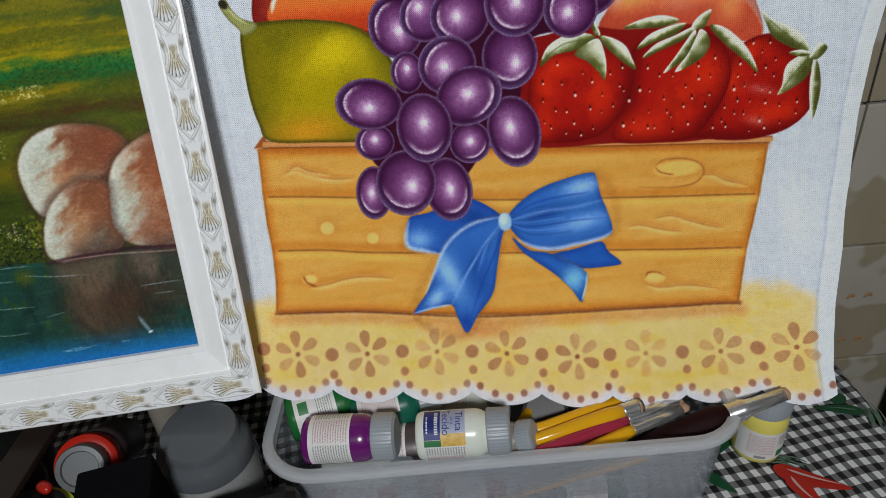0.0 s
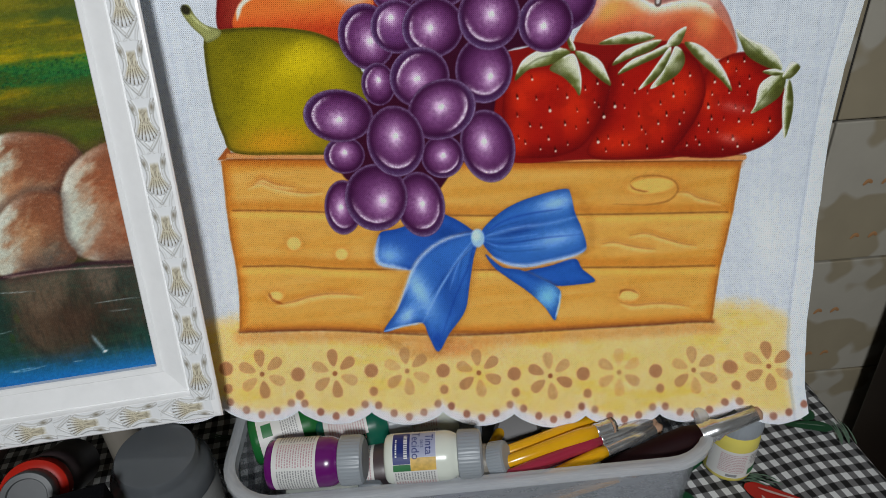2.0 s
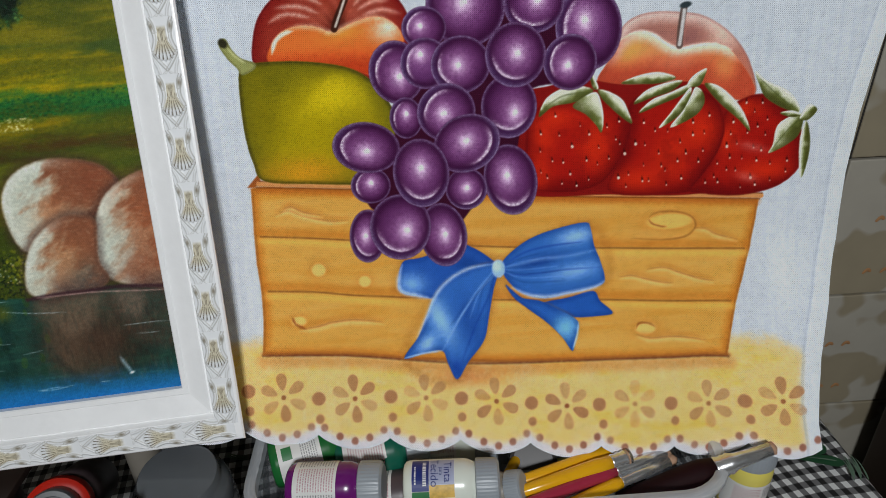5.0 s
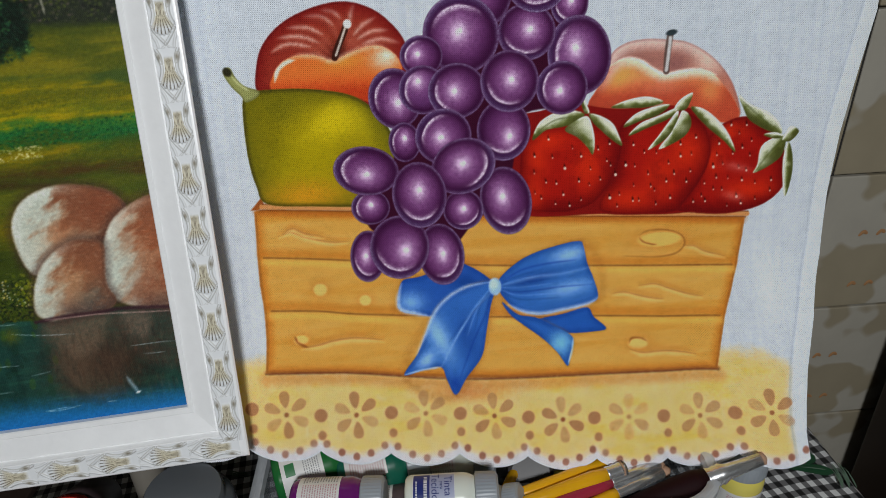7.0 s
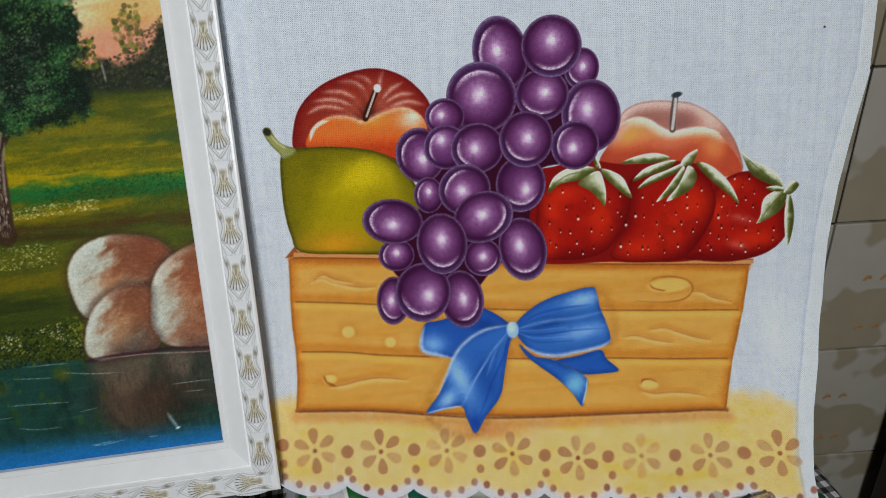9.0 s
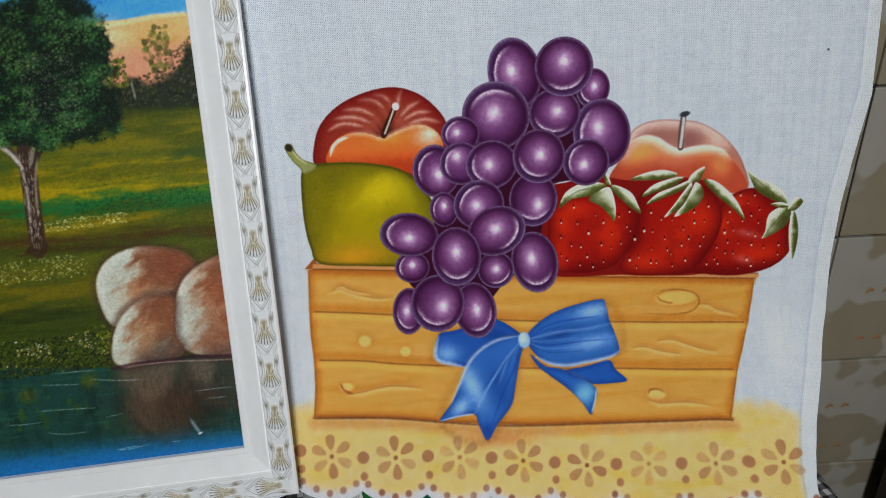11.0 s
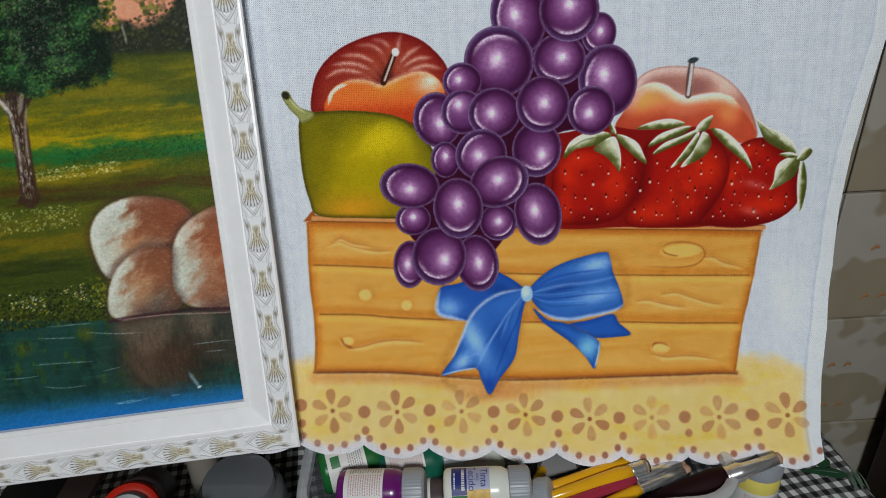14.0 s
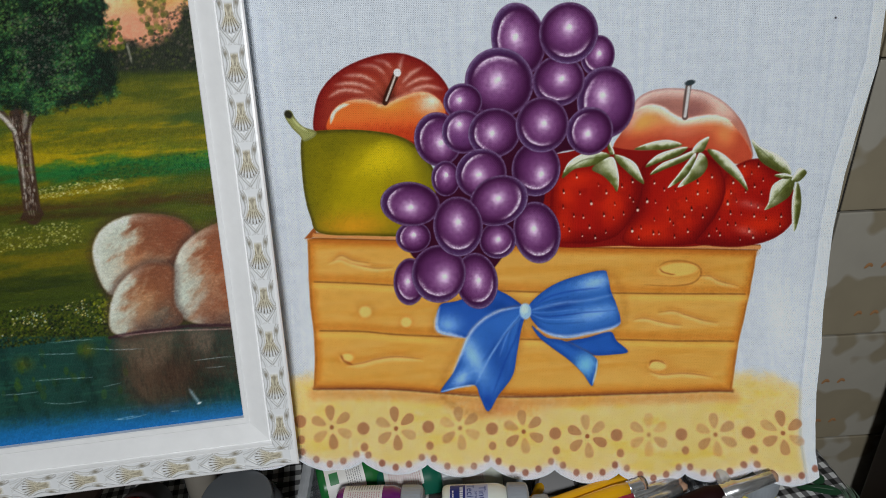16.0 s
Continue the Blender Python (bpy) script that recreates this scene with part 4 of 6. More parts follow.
    p.line([(52.9, 205.1), (75.9, 209.7), (98.9, 211.1), (119.1, 214.5)], 1.8, (150, 184, 226), 0.45, 2.0)
    p.line([(52.1, 207.4), (66.9, 215.7), (85.3, 219.2), (108.2, 220.7)], 1.2, (34, 70, 160), 0.7, 1.0)
    p.line([(54.6, 200.4), (71.0, 199.4), (94.0, 201.3), (120.7, 201.5)], 1.0, (34, 70, 160), 0.6, 1.0)
    p.line([(56.9, 190.7), (68.1, 184.7), (81.8, 182.5), (98.0, 184.2), (116.6, 187.2), (124.1, 191.3)], 2.6, (204, 220, 242), 0.75, 1.8)
    idx, depth, mask = ribbon([(44.8, 208.7), (34.8, 208.4), (21.0, 203.7), (8.4, 197.2), (-0.3, 186.9), (-7.0, 172.5), (-13.2, 159.6), (-24.0, 145.3), (-9.3, 147.9), (3.5, 148.9), (7.5, 139.4), (13.2, 128.1), (22.1, 139.8), (34.4, 154.5), (39.0, 172.0), (43.1, 189.7), (46.4, 200.9)], (54, 106, 182))
    p.glow(3.4, 171.9, 9, 24, 25, (142, 186, 232), 0.95, idx, mask)
    p.glow(25.9, 166.1, 12, 26, 15, (38, 80, 156), 0.8, idx, mask)
    p.glow(-6.7, 154.8, 10, 6, 40, (150, 190, 234), 0.9, idx, mask)
    p.glow(13.7, 136.0, 5, 9, 0, (26, 60, 146), 0.7, idx, mask)
    p.line([(43.0, 208.4), (25.6, 206.2), (10.7, 198.4), (0.1, 186.9), (-7.0, 172.5), (-14.1, 159.2)], 2.4, (200, 217, 240), 0.7, 1.7)
    p.line([(43.7, 203.3), (31.7, 190.4), (22.0, 177.5), (13.5, 164.7), (4.4, 149.7)], 1.2, (150, 186, 230), 0.55, 1.4)
    p.line([(44.6, 201.4), (39.3, 185.5), (28.1, 163.8), (16.5, 138.0)], 1.0, (24, 58, 146), 0.55, 1.2)
    p.line([(-24.0, 145.3), (-9.3, 147.9), (3.5, 148.9)], 1.4, (172, 200, 234), 0.8, 0.8)
    for k in range(7):
        p.line([(52.0, 206.5 - 0.9 * k), (66.0, 212.0 - 3.0 * k), (84.0 + 2 * k, 215.0 - 3.6 * k)], 0.9, ((28, 60, 132), (120, 160, 216))[k % 2], 0.4, 1.0)
    for k in range(5):
        p.line([(44.0, 202.0 - 0.8 * k), (36.0 - 2.4 * k, 192.0 - 2.0 * k), (30.0 - 5.0 * k, 172.0 - 1.5 * k)], 0.9, ((30, 66, 140), (146, 182, 228))[k % 2], 0.4, 1.1)
    p.disc(47.4, 204.9, 4.8, 6.4, 0, (150, 186, 228), 0.9)
    p.disc(46.6, 206.8, 3.0, 4.0, 0, (196, 216, 242), 1.4, 0.8)

    # grapes, the hindmost first
    p.shape([(24.7, 403.2), (43.6, 418.1), (80.9, 412.7), (110.4, 391.7), (124.1, 350.2), (102.7, 334.3), (70.2, 327.4), (63.4, 293.0), (56.5, 266.6), (36.2, 256.4), (13.1, 234.9), (-22.3, 243.8), (-40.5, 253.9), (-42.3, 267.6), (-24.5, 288.9), (-19.7, 314.8), (-19.6, 344.4), (-3.9, 364.3)], (58, 18, 40), 0.8)

    def grape(cx, cy, rx, ry, angle, hx, hy, cres=-70, tone=0.0):
        """One grape: plum skin darkening outwards, a dusty bloom along its rim, a lit middle at (hx, hy) of its radius, and a pale crescent."""
        rx, ry = rx * 0.440, ry * 0.440
        base = np.array((86, 41, 86)) + tone * np.array((14, 16, 22))
        idx, u, v, rho, mask = p.disc(cx, cy, rx, ry, angle, base, 0.5)
        gx, gy = p.x[idx], p.y[idx]
        n1 = value_noise(gx / 0.62, gy / 0.62, int(cx * 7 + cy) % 97)
        n2 = fractal(gx / 9, gy / 9, int(cx + cy * 5) % 89, 2)
        dd = (np.degrees(np.arctan2(v, u)) - cres + 180) % 360 - 180
        ca, sa = math.cos(radians(cres)), math.sin(radians(cres))
        inner = np.hypot(u + 0.07 * ca, v + 0.07 * sa) + 0.05 * (n2 - 0.5)
        facing = np.exp(-(dd / 75) ** 2)
        p.lay(idx, mask * 0.78 * sstep(0.48, 0.92, rho + 0.10 * (n2 - 0.5)), (48, 13, 45))
        a = radians(angle)
        wx, wy = cx + (hx * rx * math.cos(a) - hy * ry * math.sin(a)), cy + (hx * rx * math.sin(a) + hy * ry * math.cos(a))
        keep = mask * sstep(0.98, 0.70, inner)
        p.glow(wx, wy, rx * 0.80, ry * 0.80, angle, (132, 78, 132), 0.75, idx, keep)
        p.glow(wx, wy, rx * 0.46, ry * 0.50, angle, (188, 148, 188), 0.80, idx, keep)
        p.glow(wx, wy, rx * 0.21, ry * 0.24, angle, (240, 226, 240), 0.85, idx, keep)
        # dusty bloom, heaviest on the side of the crescent
        p.lay(idx, mask * np.exp(-((rho - 0.985) / (0.06 + 0.07 * facing)) ** 2) * (0.42 + 0.55 * n1) * (0.60 + 0.40 * facing), (164, 152, 186))
        p.lay(idx, mask * 0.55 * sstep(0.80, 0.9, inner) * sstep(1.0, 0.93, rho) * facing, (58, 30, 72))
        # crescent: crisp outside, fading inwards
        off = inner - 0.80
        cr = np.where(off > 0, np.exp(-(off / 0.030) ** 2), np.exp(-(off / 0.085) ** 2))
        p.lay(idx, mask * cr * np.exp(-(dd / 52) ** 4) * (0.45 + 0.6 * n1), (236, 220, 238))
        p.disc(wx + rx * 0.06, wy + ry * 0.02, 0.9, 1.5, 15, (254, 252, 254), 0.4, 0.95)
    grape(45.2, 414.1, 45, 59, 12, -0.1, 0.1, 150)
    grape(104.4, 400.7, 29, 33, -8, 0.05, 0.1, -120)
    grape(111.3, 366.5, 50, 60, 8, -0.1, 0.2, 170, 0.3)
    grape(75.0, 383.5, 45, 42, 0, 0.1, 0.1, -110)
    grape(82.5, 417.3, 50, 49, 0, 0.0, 0.2, -80)
    grape(30.4, 383.9, 59, 57, -25, -0.1, 0.05, 130)
    grape(2.7, 371.4, 33, 30, 0, -0.2, 0.1, 150)
    grape(-17.0, 344.3, 41, 46, 12, 0.05, -0.15, 140)
    grape(2.3, 349.2, 37, 37, 0, -0.2, 0.35, 170, 0.6)
    grape(25.7, 347.3, 45, 42, 5, -0.1, 0.0, 200)
    grape(99.1, 345.5, 41, 41, 0, -0.1, -0.1, 160)
    grape(57.5, 318.6, 43, 48, 0, 0.2, -0.2, -90)
    grape(62.5, 351.8, 46, 47, 0, 0.05, 0.05, -120)
    grape(-12.4, 314.4, 25, 31, 0, 0.0, 0.2, 160)
    grape(14.9, 316.9, 45, 43, 20, -0.1, 0.0, 120)
    grape(57.8, 268.4, 42, 57, 12, -0.1, 0.15, -95)
    grape(26.6, 263.8, 33, 33, 0, 0.0, 0.05, -60)
    grape(28.0, 295.2, 53, 44, 20, 0.0, 0.1, -40)
    grape(-39.6, 269.7, 31, 28, 0, 0.0, 0.15, 170)
    grape(-40.7, 295.9, 52, 39, -8, 0.0, -0.15, 175)
    grape(-44.3, 234.1, 29, 43, -5, -0.15, 0.0, -120)
    grape(9.0, 231.9, 38, 52, 8, 0.05, 0.0, -60)
    grape(-21.0, 239.2, 49, 53, -5, 0.2, -0.1, -110)
    grape(-4.3, 276.4, 44, 54, 5, 0.0, 0.15, -100)

    # stencilled border: flowers, dots between them, and dots that follow the scallops
    def flower(cx, cy, strength, turn):
        p.disc(cx, cy, 1.7, 1.7, 0, (150, 92, 58), 0.6, strength)
        for k in range(6):
            a = radians(90 + 60 * k + turn)
            q = []
            for t in range(10):
                b = 2 * math.pi * t / 10
                r, w = 11.0 + 6.0 * math.cos(b), 3.5 * math.sin(b) * (1 + 0.35 * math.cos(b))
                q.append((cx + r * math.cos(a) - w * math.sin(a), cy + r * math.sin(a) + w * math.cos(a)))
            st = strength * (0.72 + 0.28 * math.sin(k * 2.4 + cx))
            idx, depth, mask = p.shape(q, (160, 108, 74), 0.6, st * 0.92)
            p.lay(idx, mask * 0.45 * value_noise(p.x[idx] / 0.7, p.y[idx] / 0.7, 19), (206, 168, 112))
    for fx, fy, st in ((-112.3, 123.2, 0.85), (-61.3, 119.2, 0.9), (-10.2, 116.4, 0.62), (41.0, 110.6, 0.9), (92.5, 103.8, 1.0), (142.8, 102.0, 0.5), (197.8, 98.8, 0.7), (246.9, 103.3, 0.85)):
        flower(fx, fy, st, 4 if st > 0.6 else -3)
    for dx, dy in [(-137.1, 129.1), (-87.3, 120.8), (-35.5, 118.9), (15.6, 114.4), (66.5, 107.7), (116.5, 103.2), (169.7, 100.7), (222.3, 101.7)]:
        p.disc(dx, dy, 4.8, 4.7, 0, (162, 110, 78), 0.9, 0.85)
    for dx, dy in [(-136.9, 115.2), (-87.2, 106.5), (-35.0, 104.4), (15.3, 101.2), (66.6, 94.5), (118.8, 89.0), (172.2, 88.2), (225.5, 88.9)]:
        p.disc(dx, dy, 3.0, 3.2, 0, (162, 110, 78), 0.9, 0.8)
    rng = random.Random(4)
    for k in range(8):
        x0, x1 = -0.141 + 0.0519 * k, -0.141 + 0.0519 * (k + 1)
        for i in range(5):
            t = (i + 0.45) / 4.9
            hx = x0 + (x1 - x0) * t
            hz = float(towel_hem(hx)) + 0.0058 + 0.0035 * abs(t - 0.5) * 2
            p.disc(hx * 1000, hz * 1000, 2.5, 2.7, 0, (146, 96, 78), 0.9, 0.6 + 0.35 * rng.random())

    # worn, uneven take-up of the pigment
    p.c *= (0.965 + 0.07 * fractal(x / 0.9, y / 0.9, 41, 2))[:, None]
    return 1.44 * lin(np.clip(p.c, 0, 255)) ** 1.08


def tea_towel():
    x0, top = -0.186, 0.60
    across = np.concatenate([np.linspace(0, 0.065, 14, endpoint=False), np.linspace(0.065, 1, 976)])
    upwards = np.concatenate([np.linspace(0, 0.83, 930, endpoint=False), np.linspace(0.83, 1, 30)])
    cols, rows = len(across), len(upwards)
    u, t = np.meshgrid(across, upwards)
    u, t = u.ravel(), t.ravel()
    x = x0 + u * (towel_edge(0.08 + t * (top - 0.08)) - x0)
    hem = towel_hem(x)
    z = hem + t * (top - hem)
    y = towel_depth(x, z)
    y = y + 0.0016 * (fractal(x * 9, z * 5, 61, 2) - 0.5) + 0.0022 * np.sin(x * 31 + z * 6) * sstep(0.12, 0.3, x)
    fold = sstep(towel_edge(z) - 0.0120, towel_edge(z) - 0.0080, x)
    y = y - 0.0008 * fold
    pig = paint_towel(x * 1000, z * 1000, hem * 1000, towel_edge(z) * 1000)
    ob = sheet("tea_towel", x, y, z, cols, rows, pig, TOWEL)
    ob.matrix_world = LEAN_BACK
    return tagged(ob, "white cotton tea towel painted with a fruit basket and blue bow", "tea towel")


tea_towel()

# ---- the framed landscape ----
FRAME_O, EX, EY = (-0.1741, 0.1456), (math.cos(radians(4.0)), math.sin(radians(4.0))), (-math.sin(radians(1.9)), math.cos(radians(1.9)))
PIC_W, PIC_H = 250.0, 410.0


def on_frame(u, v, h):
    """Place of a point of the picture: u to the right and v up from its lower right corner, h out of it, all in mm."""
    x = FRAME_O[0] + (u * EX[0] + v * EY[0]) / 1000
    z = FRAME_O[1] + (u * EX[1] + v * EY[1]) / 1000
    return x, 0.409 + 0.075 * (z - 0.1) - h / 1000, z


def paint_landscape(x, y, grid):
    p = Painter(x, y, (40, 70, 60), grid)
    al = np.arange(len(x))
    rng = np.random.RandomState(11)
    jx, jy = 14 * (fractal(x / 18, y / 18, 70) - 0.5), 6 * (fractal(x / 15, y / 5, 75) - 0.5)

    def level(pts):
        q = np.asarray(pts)
        o = np.argsort(q[:, 0])
        return np.interp(x, q[o, 0], q[o, 1])

    def dabs(n, x0, x1, y0, y1, r0, r1, colours, alpha=0.8, ratio=1.0, inside=None, angle=40):
        """Many small touches of a loaded brush."""
        for _ in range(n):
            cx, cy = rng.uniform(x0, x1), rng.uniform(y0, y1)
            if inside is not None and not inside(cx, cy):
                continue
            r = rng.uniform(r0, r1)
            c = np.array(colours[rng.randint(len(colours))], float) * rng.uniform(0.8, 1.15)
            p.disc(cx, cy, r, r * ratio, rng.uniform(-angle, angle), c, 0.5, alpha * rng.uniform(0.5, 1))

    # sky and far hill
    sky = level([(-145.3, 327.1), (-66.3, 320.1), (-42.2, 319.9), (-26.0, 320.8), (-3.9, 319.6), (42.3, 315.5)])
    p.lay(al, 1.0, (66, 146, 205))
    p.lay(al, sstep(330.1, 345.4, y + jy), (28, 104, 170))
    p.lay(al, 0.5 * sstep(0.5, 0.8, fractal(x / 40, y / 9, 21)), (96, 166, 214))
    p.lay(al, sstep(0.8, -0.8, y - sky), (206, 164, 110))
    hill = sstep(0.8, -0.8, y - sky)
    p.lay(al, hill * 0.8 * sstep(0.45, 0.7, fractal(x / 30, y / 14, 22)), (190, 148, 84))
    p.lay(al, hill * sstep(308.9, 291.4, y + jy), (206, 140, 112))
    p.glow(-57.4, 311.7, 16, 12, -30, (222, 194, 160), 0.7)
    p.line([(-64.8, 316.8), (-42.4, 318.3), (-26.1, 319.7), (-3.9, 319.3)], 3, (226, 200, 160), 0.7, 1.5, False)
    # hedge of dark trees
    hedge = level([(-149.0, 304.0), (-69.7, 281.4), (-58.8, 272.2), (-47.7, 278.9), (-36.1, 273.6), (-27.6, 276.7), (-14.8, 281.3), (-4.8, 296.1), (3.7, 299.1)])
    p.lay(al, sstep(4, -4, y - hedge - jy * 1.6 - jx * 0.4), (42, 48, 36))
    hx0, hx1 = -120, 4
    dabs(2200, hx0, hx1, 257.9, 305.0, 0.4, 1.3, [(38, 42, 34), (54, 60, 38), (74, 82, 40), (88, 80, 70), (30, 34, 30)], 0.7, 0.8, lambda a, b: b < np.interp(a, [-115, -88, -72, -55, -35, -20, 0], [287.5, 273.7, 287.5, 279.6, 281.6, 291.4, 305.0]))
    dabs(120, -75.0, -49.3, 273.7, 294.5, 0.8, 1.9, [(86, 96, 36), (52, 66, 34), (110, 116, 40)], 0.85)
    dabs(90, -34.8, -16.8, 281.6, 312.8, 0.8, 2.2, [(106, 110, 50), (70, 80, 40), (130, 100, 70)], 0.8)
    p.line([(-47.0, 277.7), (-46.2, 272.0), (-45.5, 264.6)], 1.6, (150, 146, 132), 0.7, 0.7)
    # meadow in broad strokes
    meadow = level([(-155.0, 266.9), (-74.9, 259.1), (-1.6, 254.9)])
    inm = sstep(3, -3, y - meadow - jy)
    p.lay(al, inm, (62, 74, 24))
    def band(py, half, colour, alpha, seed):
        yy = np.abs(y + jy * 1.5 + 0.05 * x - py) / half
        p.lay(al, inm * alpha * np.exp(-yy * yy) * (0.45 + 0.9 * sstep(0.35, 0.65, fractal(x / 60, y / 8.0, seed))), colour)
    band(253.9, 7, (44, 58, 30), 0.9, 81)
    band(233.9, 16, (112, 106, 26), 0.9, 82)
    band(215.7, 8, (142, 124, 12), 0.9, 83)
    band(223.0, 6, (66, 82, 34), 0.8, 84)
    band(193.2, 9, (34, 96, 48), 1.0, 85)
    band(202.7, 6, (146, 130, 14), 0.9, 86)
    band(176.7, 7, (128, 112, 16), 0.7, 87)
    band(165.5, 5, (72, 54, 24), 0.8, 88)
    band(149.7, 12, (84, 88, 26), 0.85, 89)
    band(128.6, 14, (102, 94, 20), 0.85, 90)
    band(109.4, 10, (48, 58, 22), 0.85, 91)
    dabs(700, -99.0, 2, 187.1, 199.4, 0.3, 0.9, [(22, 84, 44), (40, 104, 50), (18, 66, 36)], 0.8, 0.6, None, 15)
    dabs(330, -122.9, -63.8, 179.6, 187.9, 0.25, 0.7, [(206, 200, 160), (186, 184, 120), (150, 150, 70)], 0.8, 0.6)
    # the great tree
    ca_, cb_ = np.meshgrid(np.arange(400) / 0.8, np.arange(400) / 0.8)
    clump = fractal(ca_ / 17, cb_ / 11, 93, 3)
    def crown(cx, cy, rx, ry, n):
        idx = p.near(cx - rx * 1.3, cx + rx * 1.3, cy - ry * 1.3, cy + ry * 1.3)
        d = np.hypot((p.x[idx] - cx) / rx, (p.y[idx] - cy) / ry) + 1.1 * (fractal(p.x[idx] / 8, p.y[idx] / 8, int(n + cx) % 50 + 5) - 0.5)
        p.lay(idx, 0.95 * sstep(1.08, 0.7, d), (18, 28, 20))
        for _ in range(n // 9):
            a, b = cx + rx * rng.uniform(-0.8, 0.8), cy + ry * rng.uniform(-0.8, 0.8)
            if clump[int(b * 0.8) % 400, int(a * 0.8) % 400] > 0.5:
                p.glow(a, b, rng.uniform(3, 7), rng.uniform(2, 4), 10, (52, 92, 52), 0.4)
        # clumps: bright leaf tips on their upper side, blue-green depths between them
        for _ in range(n * 5):
            a, b = rng.uniform(cx - rx, cx + rx), rng.uniform(cy - ry, cy + ry)
            if ((a - cx) / rx) ** 2 + ((b - cy) / ry) ** 2 > rng.uniform(0.4, 1.5):
                continue
            q = clump[int(b * 0.8) % 400, int(a * 0.8) % 400] + rng.uniform(-0.12, 0.12)
            tones = [(14, 30, 24), (24, 46, 34), (34, 58, 42)] if q < 0.45 else [(42, 84, 50), (56, 104, 56), (36, 76, 54)] if q < 0.57 else [(76, 122, 68), (104, 136, 72), (64, 112, 70), (84, 126, 62)]
            r = rng.uniform(0.3, 1.0)
            p.disc(a, b, r, r * 0.7, rng.uniform(-60, 60), tones[rng.randint(len(tones))], 0.6, rng.uniform(0.25, 0.7))
    for k, q in enumerate(([(-160.2, 309.2), (-109.2, 315.4), (-95.4, 327.5), (-89.1, 301.4), (-127.2, 289.7), (-88.0, 281.4)], [(-146.1, 271.9), (-118.5, 266.8), (-93.7, 270.0), (-81.1, 258.6), (-177.1, 279.4)])):
        for (cx, cy) in q:
            crown(cx, cy, 30 if k == 0 else 26, 30 if k == 0 else 20, 330)
    crown(-68.7, 303.1, 12, 22, 160)
    dabs(700, -123.7, -84.5, 247.9, 303.1, 0.3, 0.8, [(96, 92, 84), (70, 72, 66), (120, 112, 100)], 0.55, 0.8)
    dabs(900, -181.0, -101.4, 262.8, 337.8, 0.3, 0.9, [(104, 128, 60), (80, 120, 64), (120, 132, 72)], 0.5, 0.7, lambda a, b: clump[int(b * 0.8) % 400, int(a * 0.8) % 400] > 0.5)
    p.shape([(-132.7, 238.1), (-123.1, 236.2), (-124.6, 220.8), (-125.7, 200.2), (-125.9, 179.4), (-122.6, 168.0), (-131.2, 166.5), (-139.5, 166.6), (-134.7, 176.2), (-133.2, 196.9), (-132.5, 217.6)], (64, 46, 36), 0.6)
    p.line([(-128.5, 238.0), (-128.6, 215.0), (-129.6, 190.0), (-130.4, 168.0)], 12.0, (66, 48, 38), 0.95, 0.9, False)
    p.line([(-132.1, 225.7), (-134.9, 234.2), (-142.3, 244.1), (-148.5, 251.3)], 5.5, (74, 60, 52), 0.95, 0.8)
    p.line([(-126.2, 227.1), (-119.0, 236.5), (-114.5, 244.9)], 5, (54, 42, 36), 0.95, 0.8)
    p.line([(-129.9, 229.6), (-129.6, 241.8), (-129.3, 249.1)], 4, (60, 48, 42), 0.9, 0.8)
    p.line([(-146.0, 246.9), (-135.7, 234.3), (-131.9, 221.6), (-131.8, 200.9), (-133.2, 180.2)], 1.8, (176, 172, 164), 0.85, 1.4)
    p.line([(-120.4, 232.6), (-124.4, 216.6), (-126.5, 192.0)], 1.8, (150, 140, 130), 0.7, 1.0)
    for k in range(170):
        gx, gy = -129.5 + rng.uniform(-5.0, 4.0), rng.uniform(172.0, 242.0)
        p.line([(gx, gy), (gx + rng.uniform(-0.6, 0.6), gy - rng.uniform(1.5, 5.0))], 0.7, [(178, 172, 162), (120, 104, 92), (40, 30, 26)][k % 3], 0.55, 0.5, True, False)
    p.line([(-126.5, 226.0), (-123.0, 238.0), (-121.0, 248.0)], 3.0, (150, 144, 134), 0.7, 1.0)
    p.line([(-131.0, 226.0), (-139.0, 238.0), (-150.0, 248.0)], 2.6, (184, 178, 170), 0.75, 1.0)
    for k in range(3):
        crown(*([(-152.5, 251.7), (-130.6, 251.6), (-110.2, 246.1)])[k], 17, 9, 150)
    p.line([(-146.4, 164.9), (-125.3, 166.6), (-100.5, 165.3), (-63.3, 161.7)], 5, (58, 42, 22), 0.6, 2.5)
    dabs(700, -189.1, -96.9, 145.5, 161.4, 0.25, 0.8, [(176, 172, 96), (120, 118, 40), (200, 196, 140), (70, 70, 26)], 0.75, 0.7)
    for k in range(900):
        gx, gy = rng.uniform(-PIC_W, 0), rng.uniform(107.3, 253.9)
        tone = [(60, 84, 30), (122, 116, 30), (84, 98, 40), (40, 60, 28)][k % 4]
        p.line([(gx, gy), (gx + rng.uniform(3, 11), gy + rng.uniform(-0.5, 0.5))], 0.6, tone, 0.22, 0.6, True, False)
    # water
    shore = level([(-183.9, 85.9), (-87.9, 73.7), (-74.8, 76.1), (-40.5, 76.2), (2.2, 73.0)])
    wat = sstep(1.2, -1.2, y - shore)
    p.lay(al, wat, (32, 66, 58))
    p.lay(al, wat * 0.6 * sstep(0.45, 0.75, fractal(x / 10, y / 22, 33)), (22, 48, 44))
    p.lay(al, wat * 0.5 * sstep(0.5, 0.8, fractal(x / 26, y / 3, 35)), (46, 92, 74))
    p.glow(-50.5, 39.2, 44, 30, 0, (58, 40, 30), 1.0)
    p.glow(-71.8, 37.7, 16, 26, 0, (96, 76, 60), 0.8)
